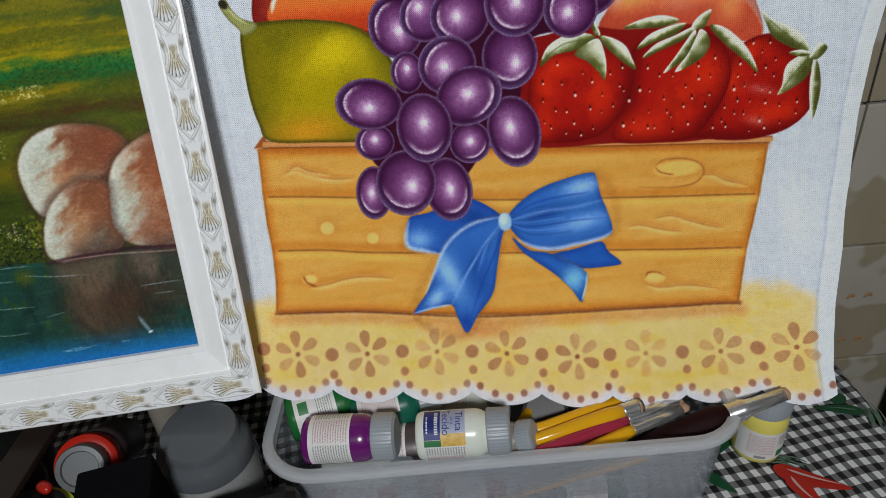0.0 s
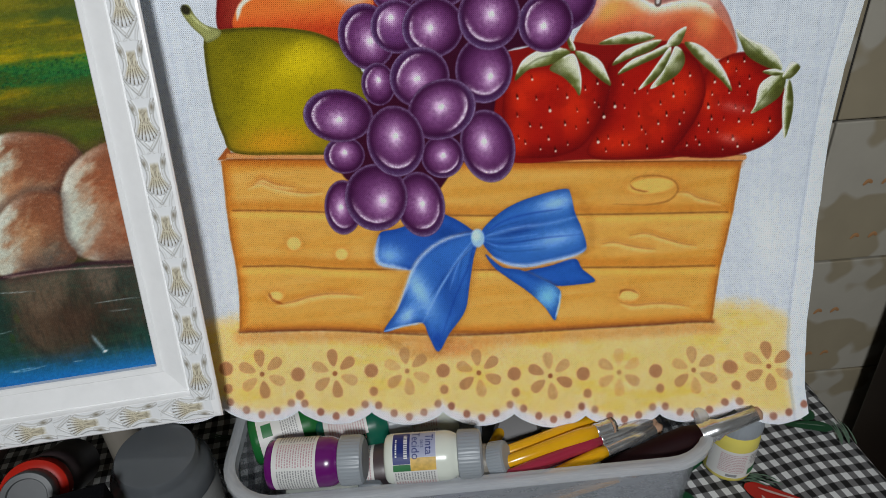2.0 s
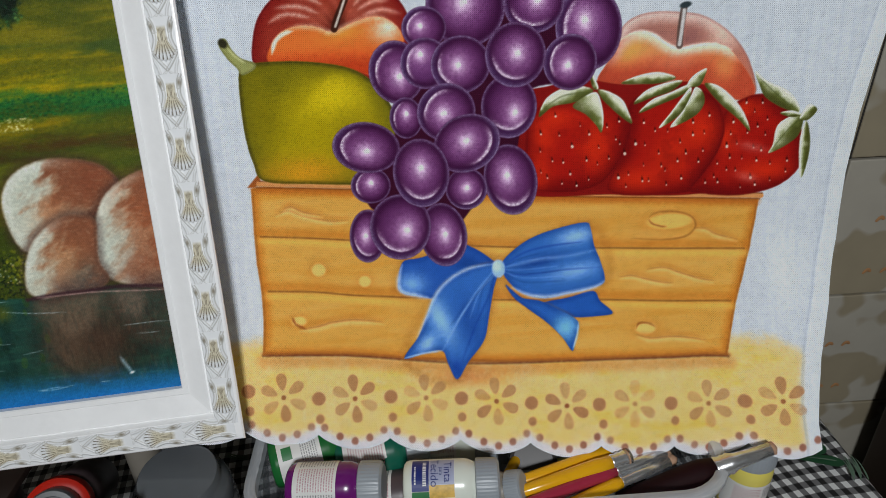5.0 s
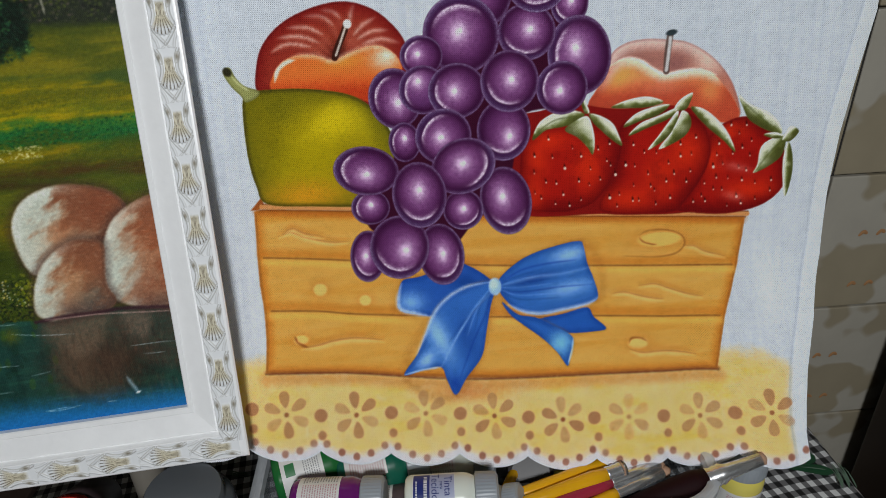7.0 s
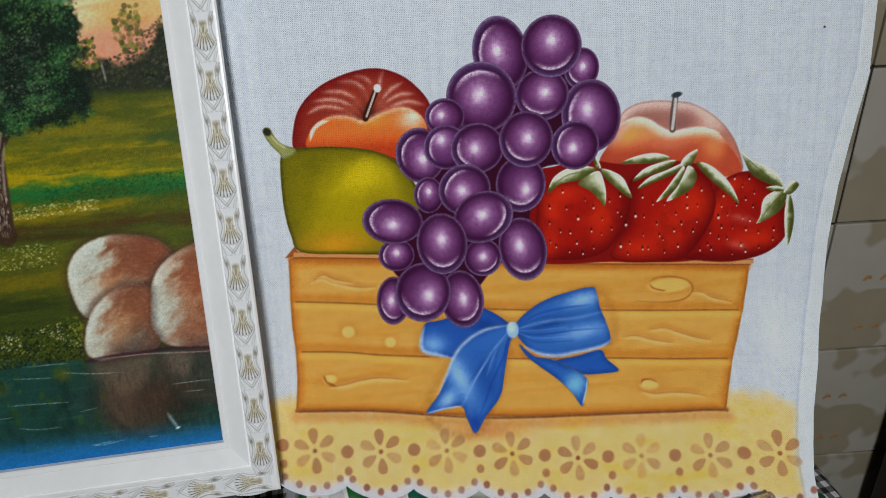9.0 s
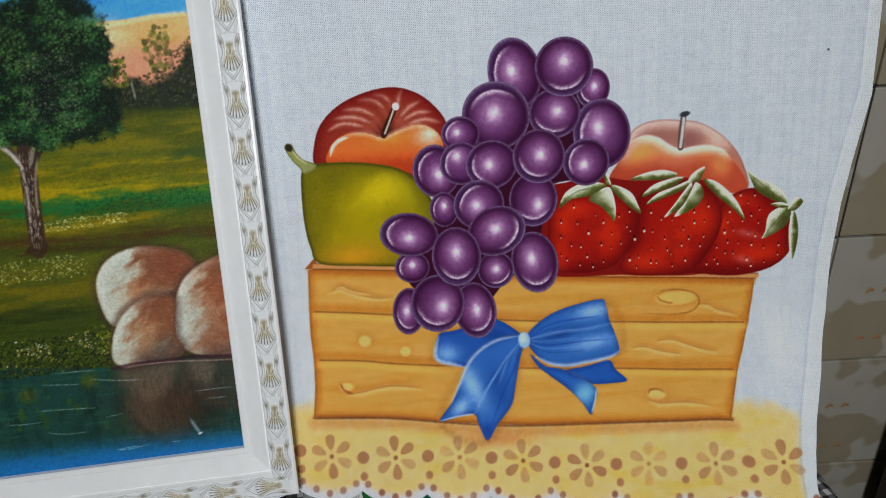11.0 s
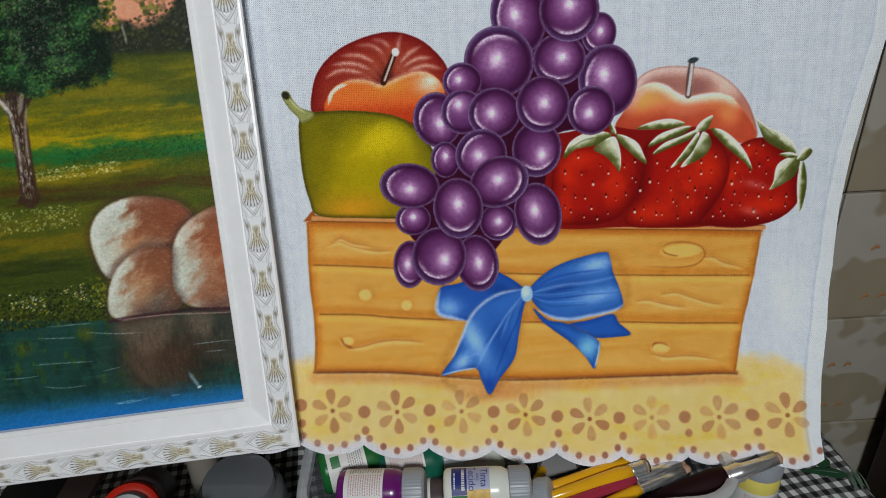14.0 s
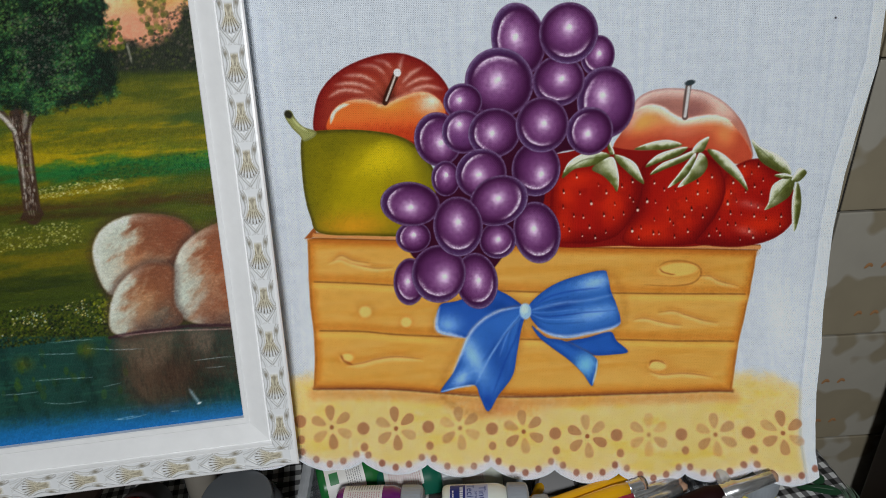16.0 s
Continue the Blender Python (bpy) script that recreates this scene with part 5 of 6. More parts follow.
    for pts, tone, al_ in (([(-88, 72), (-86, 48), (-78, 26), (-62, 12), (-46, 14), (-38, 30), (-36, 72)], (80, 66, 54), 0.5), ([(-38, 72), (-34, 50), (-24, 36), (-8, 30), (6, 30), (6, 72)], (76, 58, 48), 0.5),
                           ([(-84, 72), (-80, 56), (-70, 46), (-56, 48), (-48, 60), (-46, 72)], (112, 94, 78), 0.55), ([(-34, 70), (-30, 56), (-20, 52), (-16, 70)], (124, 106, 92), 0.5)):
        p.shape(pts, tone, 5.0, al_)
    p.line([(-86, 44), (-76, 24), (-60, 11), (-44, 14), (-38, 30)], 3.0, (40, 44, 40), 0.5, 3.0)
    for k in range(260):
        gx, gy = rng.uniform(-86.7, 0), rng.uniform(12.9, 67.2)
        tone = [(40, 30, 26), (104, 84, 66), (66, 46, 34), (30, 40, 36)][k % 4]
        p.line([(gx, gy), (gx + rng.uniform(-0.4, 0.4), gy - rng.uniform(3, 10))], 1.0, tone, 0.25, 1.0, True, False)
    p.lay(al, wat * sstep(22.0, -1.0, y + jy * 0.8 + 0.03 * x), (30, 104, 156))
    p.lay(al, wat * sstep(6.4, -16.2, y + jy), (14, 70, 132))
    p.glow(-109, 66, 7, 7, 0, (98, 96, 24), 0.65)
    p.glow(-156, 61, 8, 6, 0, (98, 96, 24), 0.65)
    dabs(60, -185.0, -82.5, 19.8, 72.7, 1.0, 2.5, [(26, 52, 40), (60, 84, 30)], 0.5, 1.8, None, 8)
    for pts in ([(-136.2, 74.8), (-115.6, 74.2), (-103.4, 73.4)], [(-108.6, 67.2), (-88.4, 63.6), (-67.9, 61.8)], [(-143.9, 67.1), (-125.6, 65.1), (-117.4, 64.4)], [(-176.2, 39.9), (-161.8, 38.8), (-149.3, 38.8)], [(-146.7, 30.0), (-132.6, 27.2), (-115.7, 27.1)], [(-151.7, 47.6), (-129.1, 46.3), (-108.4, 44.8)], [(-97.6, 9.8), (-87.1, 9.2), (-72.8, 10.9)], [(-97.6, 9.8), (-80.4, 11.0)], [(-32.3, 47.8), (-15.4, 47.8), (-2.8, 47.4)], [(-101.5, 36.4), (-88.7, 37.7)], [(-24.9, 41.1), (-10.1, 40.5)], [(-54.9, 10.7), (-48.6, 10.3)]):
        p.line(pts, 0.5, (180, 198, 204), 0.5, 0.5)
    p.line([(-38.9, 26.5), (-35.7, 19.4), (-33.0, 14.5)], 2.2, (150, 176, 190), 0.6, 1.4)
    p.disc(-33.0, 14.5, 1.6, 0.7, 20, (206, 220, 226), 0.6)
    # bank with small flowers
    dabs(2600, -197.2, -77.5, 75.3, 103.0, 0.35, 1.1, [(20, 30, 20), (46, 60, 24), (90, 96, 30), (30, 44, 24), (60, 60, 30)], 0.8, 0.8)
    dabs(520, -197.2, -79.2, 83.6, 103.8, 0.25, 0.75, [(196, 176, 110), (206, 196, 150), (160, 150, 50), (180, 196, 190)], 0.9, 0.8, lambda a, b: clump[int(b * 1.6) % 400, int(a * 1.2) % 400] > 0.52)
    dabs(80, -99.0, -78.3, 85.8, 107.3, 0.6, 1.4, [(130, 134, 30), (100, 110, 26)], 0.85)
    # rocks
    def rock(points, glows):
        p.line(np.vstack([points, points[:1]]), 7, (62, 44, 40), 0.55, 4, False)
        idx, depth, mask = p.shape(points, (148, 116, 92), 1.5)
        rx, ry = p.x[idx], p.y[idx]
        q = np.asarray(points)
        t = (rx - q[:, 0].min()) / np.ptp(q[:, 0])
        h = (ry - q[:, 1].min()) / np.ptp(q[:, 1])
        brushed = 0.8 * (fractal((rx + 0.6 * ry) / 22, (ry - 0.6 * rx) / 9, 51) - 0.5) + 0.12 * (fractal((rx + ry) / 6, (ry - rx) / 2.5, 52, 2) - 0.5)
        p.lay(idx, mask * 0.9 * sstep(-0.02, 0.22, brushed + 0.7 * (t - 0.42) + 0.35 * (h - 0.45)), (120, 74, 52))
        p.lay(idx, mask * 0.95 * sstep(0.40, 0.16, t - 0.16 * (h - 0.5) + 0.7 * brushed), (176, 182, 170))
        p.lay(idx, mask * 0.6 * sstep(8, 1, depth) * sstep(0.75, 0.25, t) * sstep(0.15, 0.5, h), (200, 202, 192))
        p.lay(idx, mask * 0.85 * sstep(0.30, 0.0, h + 0.25 * brushed) * sstep(0.12, 0.5, t), (70, 56, 54))
        for cx, cy, a, b, c, al_ in glows[1:]:
            p.glow(cx, cy, a, b, 30, c, al_ * 0.5, idx, mask)
        p.lay(idx, mask * 0.14 * sstep(0.55, 0.8, fractal((rx + 0.5 * ry) / 3.2, ry / 1.3, 55)), (206, 184, 158))
        p.lay(idx, mask * 0.6 * sstep(3.0, 0, depth) * sstep(0.35, 0.85, t), (84, 58, 48))
    PALE, UMBER = (214, 216, 202), (122, 64, 42)
    rock([(-93.3, 134.7), (-88.1, 148.5), (-76.5, 157.2), (-59.8, 160.8), (-44.0, 158.9), (-28.6, 153.7), (-19.5, 144.4), (-19.8, 137.1), (-28.4, 128.6), (-37.7, 121.5), (-54.1, 121.5), (-73.4, 115.5), (-83.4, 105.0), (-90.2, 113.5)], [(-76.6, 145.0, 20, 22, PALE, 1.0), (-65.4, 127.1, 18, 12, (184, 128, 88), 0.8), (-33.9, 145.8, 20, 12, UMBER, 0.8), (-87.4, 117.3, 7, 12, (190, 190, 178), 0.8)])
    rock([(-39.3, 111.2), (-35.4, 123.3), (-28.4, 134.0), (-16.1, 142.4), (1.0, 147.7), (23.1, 145.7), (12.4, 66.0), (-3.8, 70.3), (-24.0, 75.1), (-36.4, 81.9), (-41.4, 92.4)], [(-30.1, 122.6, 10, 30, PALE, 1.0), (-36.4, 98.1, 8, 20, (180, 190, 180), 0.8), (-5.7, 115.3, 20, 36, (158, 92, 58), 0.8), (-14.0, 86.7, 26, 14, UMBER, 0.8)])
    rock([(-89.1, 79.3), (-87.4, 94.1), (-80.8, 108.1), (-71.1, 117.3), (-57.8, 123.6), (-45.6, 123.3), (-38.0, 119.4), (-39.1, 107.0), (-40.6, 92.3), (-36.5, 81.1), (-44.9, 75.3), (-65.9, 73.7), (-80.6, 73.0)], [(-72.8, 107.1, 14, 18, PALE, 1.0), (-60.1, 96.9, 16, 16, (176, 120, 76), 0.8), (-49.6, 84.9, 16, 14, (70, 78, 76), 0.9), (-81.4, 80.5, 12, 8, (170, 160, 140), 0.7)])
    p.line([(-91.0, 73.1), (-74.1, 74.3), (-49.2, 74.1), (-28.3, 74.4), (12.8, 69.4)], 2.4, (56, 34, 40), 0.85, 1.0, False)
    p.line([(-84.7, 73.6), (-61.9, 73.2), (-45.3, 72.7), (-20.6, 70.3), (12.6, 67.3)], 0.9, (168, 140, 132), 0.7, 0.6)
    # loaded-brush unevenness
    p.c *= (0.9 + 0.2 * fractal(x / 1.6, y / 1.2, 44, 3))[:, None]
    return np.clip(1.75 * lin(np.clip(p.c, 0, 255)) ** 1.14, 0, 0.85)


picture = thing("framed_picture", "landscape painting of tree and rocks by water in ornate white frame", "picture frame", LEAN_BACK)


def landscape_canvas():
    cols, rows = 420, 690
    u, v = np.meshgrid(np.linspace(-PIC_W - 2, 2, cols), np.linspace(-2, PIC_H + 2, rows))
    u, v = u.ravel(), v.ravel()
    pig = paint_landscape(u, v, (cols, rows, -PIC_W - 2, 2, -2, PIC_H + 2))
    x, y, z = on_frame(u, v, np.zeros(len(u)))
    ob = sheet("painted_canvas", x, y, z, cols, rows, pig, CANVAS)
    ob.parent = picture
    ob["label"] = "oil landscape with tree, meadow, rocks and blue water"


landscape_canvas()
# width from the picture's edge and height out of it along the moulding
MOULD = [(-0.4, -1.0), (-0.4, 4.2), (0.4, 5.0), (3.4, 5.2), (4.0, 4.6), (5.0, 4.6), (10.0, 5.6), (16.0, 7.6), (17.6, 8.0), (18.4, 7.2), (19.6, 8.6), (20.2, 10.6), (20.4, 11.2), (21.0, 11.5), (36.2, 11.5), (37.4, 11.2), (38.3, 10.2), (38.4, 9.4), (36.0, 4.0), (31.0, -4.5), (-0.4, -4.5)]


def moulding(side):
    bm = bmesh.new()
    ends = {"right": ((1, 0), (1, 1)), "left": ((0, 1), (0, 0)), "bottom": ((0, 0), (1, 0)), "top": ((1, 1), (0, 1))}[side]
    rows = []
    n = 24
    for w, h in MOULD:
        c = [((w if cx else -PIC_W - w), (PIC_H + w if cy else -w)) for cx, cy in ends]
        row = []
        for i in range(n + 1):
            t = i / n
            u, v = c[0][0] + (c[1][0] - c[0][0]) * t, c[0][1] + (c[1][1] - c[0][1]) * t
            row.append(bm.verts.new(on_frame(u, v, h + 0.10 * noise.noise(Vector((u * 0.03, v * 0.03, w * 0.2))))))
        rows.append(row)
    for a, b in zip(rows, rows[1:] + rows[:1]):
        for i in range(n):
            bm.faces.new((a[i], a[i + 1], b[i + 1], b[i]))
    bmesh.ops.recalc_face_normals(bm, faces=bm.faces)
    return bm


for side in ("right", "left", "bottom", "top"):
    smooth_by_angle(part("moulding", moulding(side), WHITE_PAINT, picture), 28)
bm = bmesh.new()
vs = [bm.verts.new(on_frame(u, v, -4.3)) for u, v in ((-PIC_W, 0), (0, 0), (0, PIC_H), (-PIC_W, PIC_H))]
vs2 = [bm.verts.new(on_frame(u, v, -2.0)) for u, v in ((-PIC_W, 0), (0, 0), (0, PIC_H), (-PIC_W, PIC_H))]
for k in range(4):
    bm.faces.new((vs[k], vs[(k + 1) % 4], vs2[(k + 1) % 4], vs2[k]))
bm.faces.new(vs), bm.faces.new(vs2)
part("backing_board", bm, TABLE_WOOD, picture)


def bead(bm, pts, w, h, base=0.0):
    """A raised rounded line through (x, y) points in mm, w wide in its middle and h high."""
    q = spline(pts, False, 5)
    n = len(q)
    rows = []
    for i in range(n):
        d = q[min(i + 1, n - 1)] - q[max(i - 1, 0)]
        d = d / (np.hypot(*d) + 1e-9)
        k = 0.35 + 0.65 * math.sin(math.pi * min(max(i / (n - 1), 0.03), 0.97)) ** 0.6
        row = []
        for s, hh in ((-1, 0), (-0.6, 0.75), (0, 1), (0.6, 0.75), (1, 0)):
            row.append(bm.verts.new(((q[i][0] - d[1] * s * w * k / 2) / 1000, -(base + hh * h * k) / 1000, (q[i][1] + d[0] * s * w * k / 2) / 1000)))
        rows.append(row)
    for a, b in zip(rows, rows[1:]):
        for i in range(4):
            bm.faces.new((a[i], a[i + 1], b[i + 1], b[i]))


def shell_relief():
    """One shell of the moulding as a fine raised sheet: fluted fan, pointed lozenge and side scrolls, with rubbed gold,
    and darker colour in the flutes, at the foot and along the scrolls.
    """
    cols, rows = 45, 96
    x, y = np.meshgrid(np.linspace(-7.6, 7.6, cols), np.linspace(-16.4, 16.4, rows))
    x, y = x.ravel(), y.ravel()
    w = np.interp(y, [-9, -6, -3, 0, 3, 9, 12], [8.4, 7.7, 6.0, 4.2, 2.9, 2.5, 2.9])
    s = x / w
    foot = -8.0 + 4.6 * s * s - 0.9 * np.abs(np.cos(3.5 * np.pi * s))
    fan = sstep(1.02, 0.92, np.abs(s)) * sstep(foot - 0.5, foot + 0.4, y) * sstep(12.0, 9.0, y)
    flute = np.abs(np.cos(3.5 * np.pi * s)) ** 0.7
    h = fan * (0.2 + 1.7 * flute)
    pig = np.empty((len(x), 3))
    pig[:] = (226, 228, 230)
    lines = np.zeros(len(x))
    for k in (-1, 1):
        for pts, wd, hh in (([(k * 7.3, -3.6), (k * 4.2, -8.6), (0, -14.0)], 0.75, 0.9), ([(k * 7.3, -3.6), (k * 5.3, 1.0), (k * 4.6, 6.0), (k * 6.4, 13.0)], 0.85, 1.1),
                            ([(k * 7.4, -8.0), (k * 5.6, -12.0), (k * 4.6, -16.4)], 0.7, 0.7), ([(k * 7.0, 16.4), (k * 5.0, 12.0), (k * 4.4, 8.0)], 0.8, 1.0), ([(k * 1.2, -15.4), (k * 2.6, -16.4)], 0.5, 0.4)):
            d, _ = distance(x, y, spline(pts, False, 5) if len(pts) > 2 else np.asarray(pts))
            h = np.maximum(h, hh * np.exp(-(d / wd) ** 2))
            lines = np.maximum(lines, np.exp(-((d - wd * 1.05) / 0.30) ** 2) * (0.55 if wd > 0.72 else 0.25))
    groove = fan * sstep(0.66, 0.28, flute) * sstep(12.0, 8.0, y)
    gold = fan * sstep(-6.0, 0.0, y) * 0.5
    tips = fan * sstep(foot + 3.2, foot + 1.0, y) * sstep(0.35, 0.05, flute)

    def mixin(m, col):
        m = np.clip(m, 0, 1)[:, None]
        pig[:] = pig * (1 - m) + m * np.array(col, float)

    mixin(lines * 0.85, (140, 136, 126))
    mixin(gold, (178, 162, 118))
    mixin(groove * 1.0, (70, 56, 34))
    mixin(tips * 1.0, (46, 38, 28))
    for k in (-1, 1):
        mixin(np.exp(-(np.hypot((x - k * 5.6) / 1.1, (y - 11.0) / 1.8)) ** 2) * 0.6, (96, 84, 60))
    edge = sstep(7.6, 7.0, np.abs(x))
    return sheet("shell_ornament", x / 1000, -(h * edge) / 1000, y / 1000, cols, rows, lin(pig) * 1.12, GILT)


shell = shell_relief()
shell.parent = picture
shell["label"] = "white shell ornament rubbed with gold"
places = [(28.2, -9.0 + 32.6 * k, -1.9) for k in range(13)] + [(15.5 - 34.6 * k, -28.4, 86.0) for k in range(8)]
for n, (u, v, turn) in enumerate(places):
    w = shell if n == 0 else shell.copy()
    if n:
        scene.collection.objects.link(w)
    w.matrix_local = Matrix.Translation(on_frame(u, v, 11.56)) @ Matrix.Rotation(-math.atan(0.075), 4, "X") @ Matrix.Rotation(radians(turn), 4, "Y") @ Matrix.Diagonal((1, 1, 1.06 if turn > 0 else 0.995, 1))

# ---- the tub of paints ----
TUB_X0, TUB_X1, TUB_Y0, TUB_Y1, TUB_H = -0.142, 0.204, 0.371, 0.535, 0.0865


def rounded(x0, x1, y0, y1, r, n=8):
    out = []
    for cx, cy, a0 in ((x1 - r, y1 - r, 0), (x0 + r, y1 - r, 90), (x0 + r, y0 + r, 180), (x1 - r, y0 + r, 270)):
        for i in range(n + 1):
            a = radians(a0 + 90 * i / n)
            out.append((cx + r * math.cos(a), cy + r * math.sin(a)))
    return out


def loft(rings, cap_first=True, cap_last=True):
    bm = bmesh.new()
    vs = [[bm.verts.new((x, y, z)) for x, y in pts] for pts, z in rings]
    for a, b in zip(vs, vs[1:]):
        n = len(a)
        for i in range(n):
            bm.faces.new((a[i], a[(i + 1) % n], b[(i + 1) % n], b[i]))
    if cap_first:
        bm.faces.new(list(reversed(vs[0])))
    if cap_last:
        bm.faces.new(vs[-1])
    return bm


def ring(inset, r=0.042):
    return rounded(TUB_X0 + inset, TUB_X1 - inset, TUB_Y0 + inset, TUB_Y1 - inset, max(r - inset, 0.008))


tub = thing("plastic_tub", "cloudy clear plastic tub full of paint bottles and brushes", "tub")
smooth_by_angle(part("body", loft([(ring(0.014), 0.003), (ring(0.012), 0.006), (ring(0.006), TUB_H - 0.006), (ring(0.0085), TUB_H - 0.006), (ring(0.0145), 0.008), (ring(0.016), 0.0055)]), TUB, tub), 40)
smooth_by_angle(part("rim", loft([(ring(0.0055), TUB_H - 0.0055), (ring(0.0005), TUB_H - 0.007), (ring(-0.0012), TUB_H - 0.004), (ring(-0.0005), TUB_H - 0.001), (ring(0.0015), TUB_H), (ring(0.0045), TUB_H + 0.0008), (ring(0.0075), TUB_H), (ring(0.0088), TUB_H - 0.0045)], False, False), TUB_RIM, tub, "thick folded rim"), 50)


def wrap_text(words, size, r, a_mid, z, material, parent, name="lettering"):
    """Letters laid round a bottle."""
    cu = bpy.data.curves.new("lettering", "FONT")
    cu.body, cu.size, cu.align_x, cu.align_y = words, size, "CENTER", "CENTER"
    tmp = new("lettering_source", cu)
    me = bpy.data.meshes.new_from_object(tmp.evaluated_get(bpy.context.evaluated_depsgraph_get()))
    bpy.data.objects.remove(tmp)
    for v in me.vertices:
        a = radians(a_mid) + v.co.x / r
        v.co = Vector((r * math.cos(a), r * math.sin(a), z + v.co.y))
    me.materials.clear()
    me.materials.append(material)
    ob = new(name, me)
    ob.parent = parent
    return ob


def small_print(r, a0, a1, z0, z1, rows, material, parent, seed, name="small_print"):
    """Lines of unreadable print as plain bars, running round the bottle."""
    bm = bmesh.new()
    rnd = random.Random(seed)
    for i in range(rows):
        z = z1 - (i + 0.5) * (z1 - z0) / rows
        h = (z1 - z0) / rows * 0.22
        a = a0
        while a < a1 - 2:
            w = rnd.uniform(2, 6)
            patch(bm, r, a, min(a + w, a1), z - h, z + h, 2)
            a += w + rnd.uniform(1.2, 2.2)
    return part(name, bm, material, parent)


def paint_bottle(name, label, body, p, q, spin=0.0, r=0.0175, length=0.068, cap=None, kind="plain", paper=(40, 225), group="paint bottles in the tub"):
    """A fabric-paint bottle: body with rounded shoulders, fluted screw cap, paper label with print."""
    cap = cap or GREY_CAP
    m = along(p, q) @ pose(0, 0, 0, 0, 0, spin)
    root = thing(name, label, "paint bottle", m, group)
    k = length / 0.068
    prof = [(r * 0.86, 0.0), (r * 0.96, 0.0012), (r, 0.004), (r, 0.042 * k), (r * 0.97, 0.0455 * k), (r * 0.90, 0.0485 * k), (r * 0.86, 0.0495 * k), (r * 0.86, 0.052 * k)]
    part("bottle", lathe(prof, 44), body, root, smooth=True)
    cp = [(r * 0.90, 0.0508 * k), (r * 0.985, 0.0515 * k), (r * 1.0, 0.0530 * k), (r * 0.985, 0.0645 * k), (r * 0.95, 0.0665 * k), (r * 0.80, 0.068 * k)]
    smooth_by_angle(part("cap", lathe(cp, ridges=40, depth=0.00030, ridge_rows=(2, 3)), cap, root, "fluted grey screw cap"), 25)
    bm = bmesh.new()
    a0, a1 = paper
    patch(bm, r + 0.00025, a0, a1, 0.006 * k, 0.0365 * k, 26)
    part("label", bm, LABEL, root, "printed paper label", True)
    e = r + 0.0005
    if kind == "text":
        small_print(e, a0 + 6, a0 + 60, 0.009 * k, 0.035 * k, 13, GREY_INK, root, 1)
        small_print(e, a0 + 66, a0 + 120, 0.009 * k, 0.035 * k, 14, PINK_INK, root, 2)
        small_print(e, a0 + 126, a1 - 5, 0.009 * k, 0.035 * k, 14, GREY_INK, root, 3)
    elif kind == "front":
        bm = bmesh.new()
        patch(bm, e, 62, 142, 0.0065 * k, 0.0185 * k)
        part("blue_panel", bm, BLUE_INK, root, "dark blue printed panel")
        small_print(e + 0.0002, 72, 132, 0.0125 * k, 0.0182 * k, 1, WHITE_INK, root, 8, "brand_bar")
        small_print(e + 0.0002, 85, 130, 0.0075 * k, 0.010 * k, 1, WHITE_INK, root, 9, "size_bar")
        bm = bmesh.new()
        patch(bm, e, 62, 128, 0.0187 * k, 0.0362 * k)
        part("lilac_panel", bm, LILAC_INK, root, "lilac printed panel")
        wrap_text("Tinta", 0.0078 * k, e + 0.0002, 98, 0.0315 * k, BLUE_INK, root)
        wrap_text("para", 0.0035 * k, e + 0.0002, 98, 0.0270 * k, BLUE_INK, root)
        wrap_text("Tecido", 0.0078 * k, e + 0.0002, 98, 0.0222 * k, BLUE_INK, root)
        bm = bmesh.new()
        patch(bm, e + 0.0001, 129, 158, 0.0187 * k, 0.0362 * k)
        part("fruit_picture", bm, FRUIT_INK, root, "small picture of yellow fruit")
        bm = bmesh.new()
        patch(bm, e + 0.0001, 143, 158, 0.0065 * k, 0.0186 * k)
        part("leaf_picture", bm, GREEN_INK, root, "small dark green leaves")
        small_print(e, 162, 186, 0.007 * k, 0.0355 * k, 15, GREY_INK, root, 4)
        small_print(e, 190, 220, 0.007 * k, 0.0355 * k, 15, PINK_INK, root, 5)
    else:
        small_print(e, a0 + 30, a0 + 90, 0.012 * k, 0.034 * k, 11, PINK_INK, root, 6)
        small_print(e, a0 + 96, a0 + 140, 0.022 * k, 0.034 * k, 7, GREY_INK, root, 7)
        bm = bmesh.new()
        patch(bm, e, a0 + 100, a0 + 128, 0.009 * k, 0.016 * k)
        part("green_mark", bm, GREEN_INK, root, "small green printed mark")
        bm = bmesh.new()
        patch(bm, e, a0 + 50, a0 + 75, 0.0075 * k, 0.0105 * k)
        part("dark_mark", bm, GREY_INK, root)
    return root


paint_bottle("paint_bottle", "purple fabric paint bottle with grey cap lying in the tub", PURPLE, (-0.1060, 0.3960, 0.0960), (-0.0340, 0.3900, 0.0990), -8, r=0.0164, length=0.0645, kind="text", paper=(30, 215))
paint_bottle("paint_bottle", "creamy white fabric paint bottle with blue label lying in the tub", CREAM, (-0.0275, 0.3900, 0.0975), (0.0385, 0.3850, 0.1005), 4, r=0.0160, length=0.0640, kind="front", paper=(50, 228))
paint_bottle("paint_bottle", "bright green paint bottle with printed white label", GRASS_GREEN, (-0.1260, 0.4290, 0.0850), (-0.0720, 0.4440, 0.0880), 10, r=0.0185, kind="plain", paper=(0, 300))
paint_bottle("paint_bottle", "dark green paint bottle with white label", GREEN_BOTTLE, (-0.0790, 0.4310, 0.0800), (-0.0130, 0.4420, 0.0840), -20, r=0.0185, kind="text", paper=(60, 170))
paint_bottle("paint_bottle", "pale bottle with closely printed white label", CREAM, (-0.0260, 0.4510, 0.0620), (0.0420, 0.4520, 0.0640), 0, r=0.018, kind="text", paper=(20, 230))
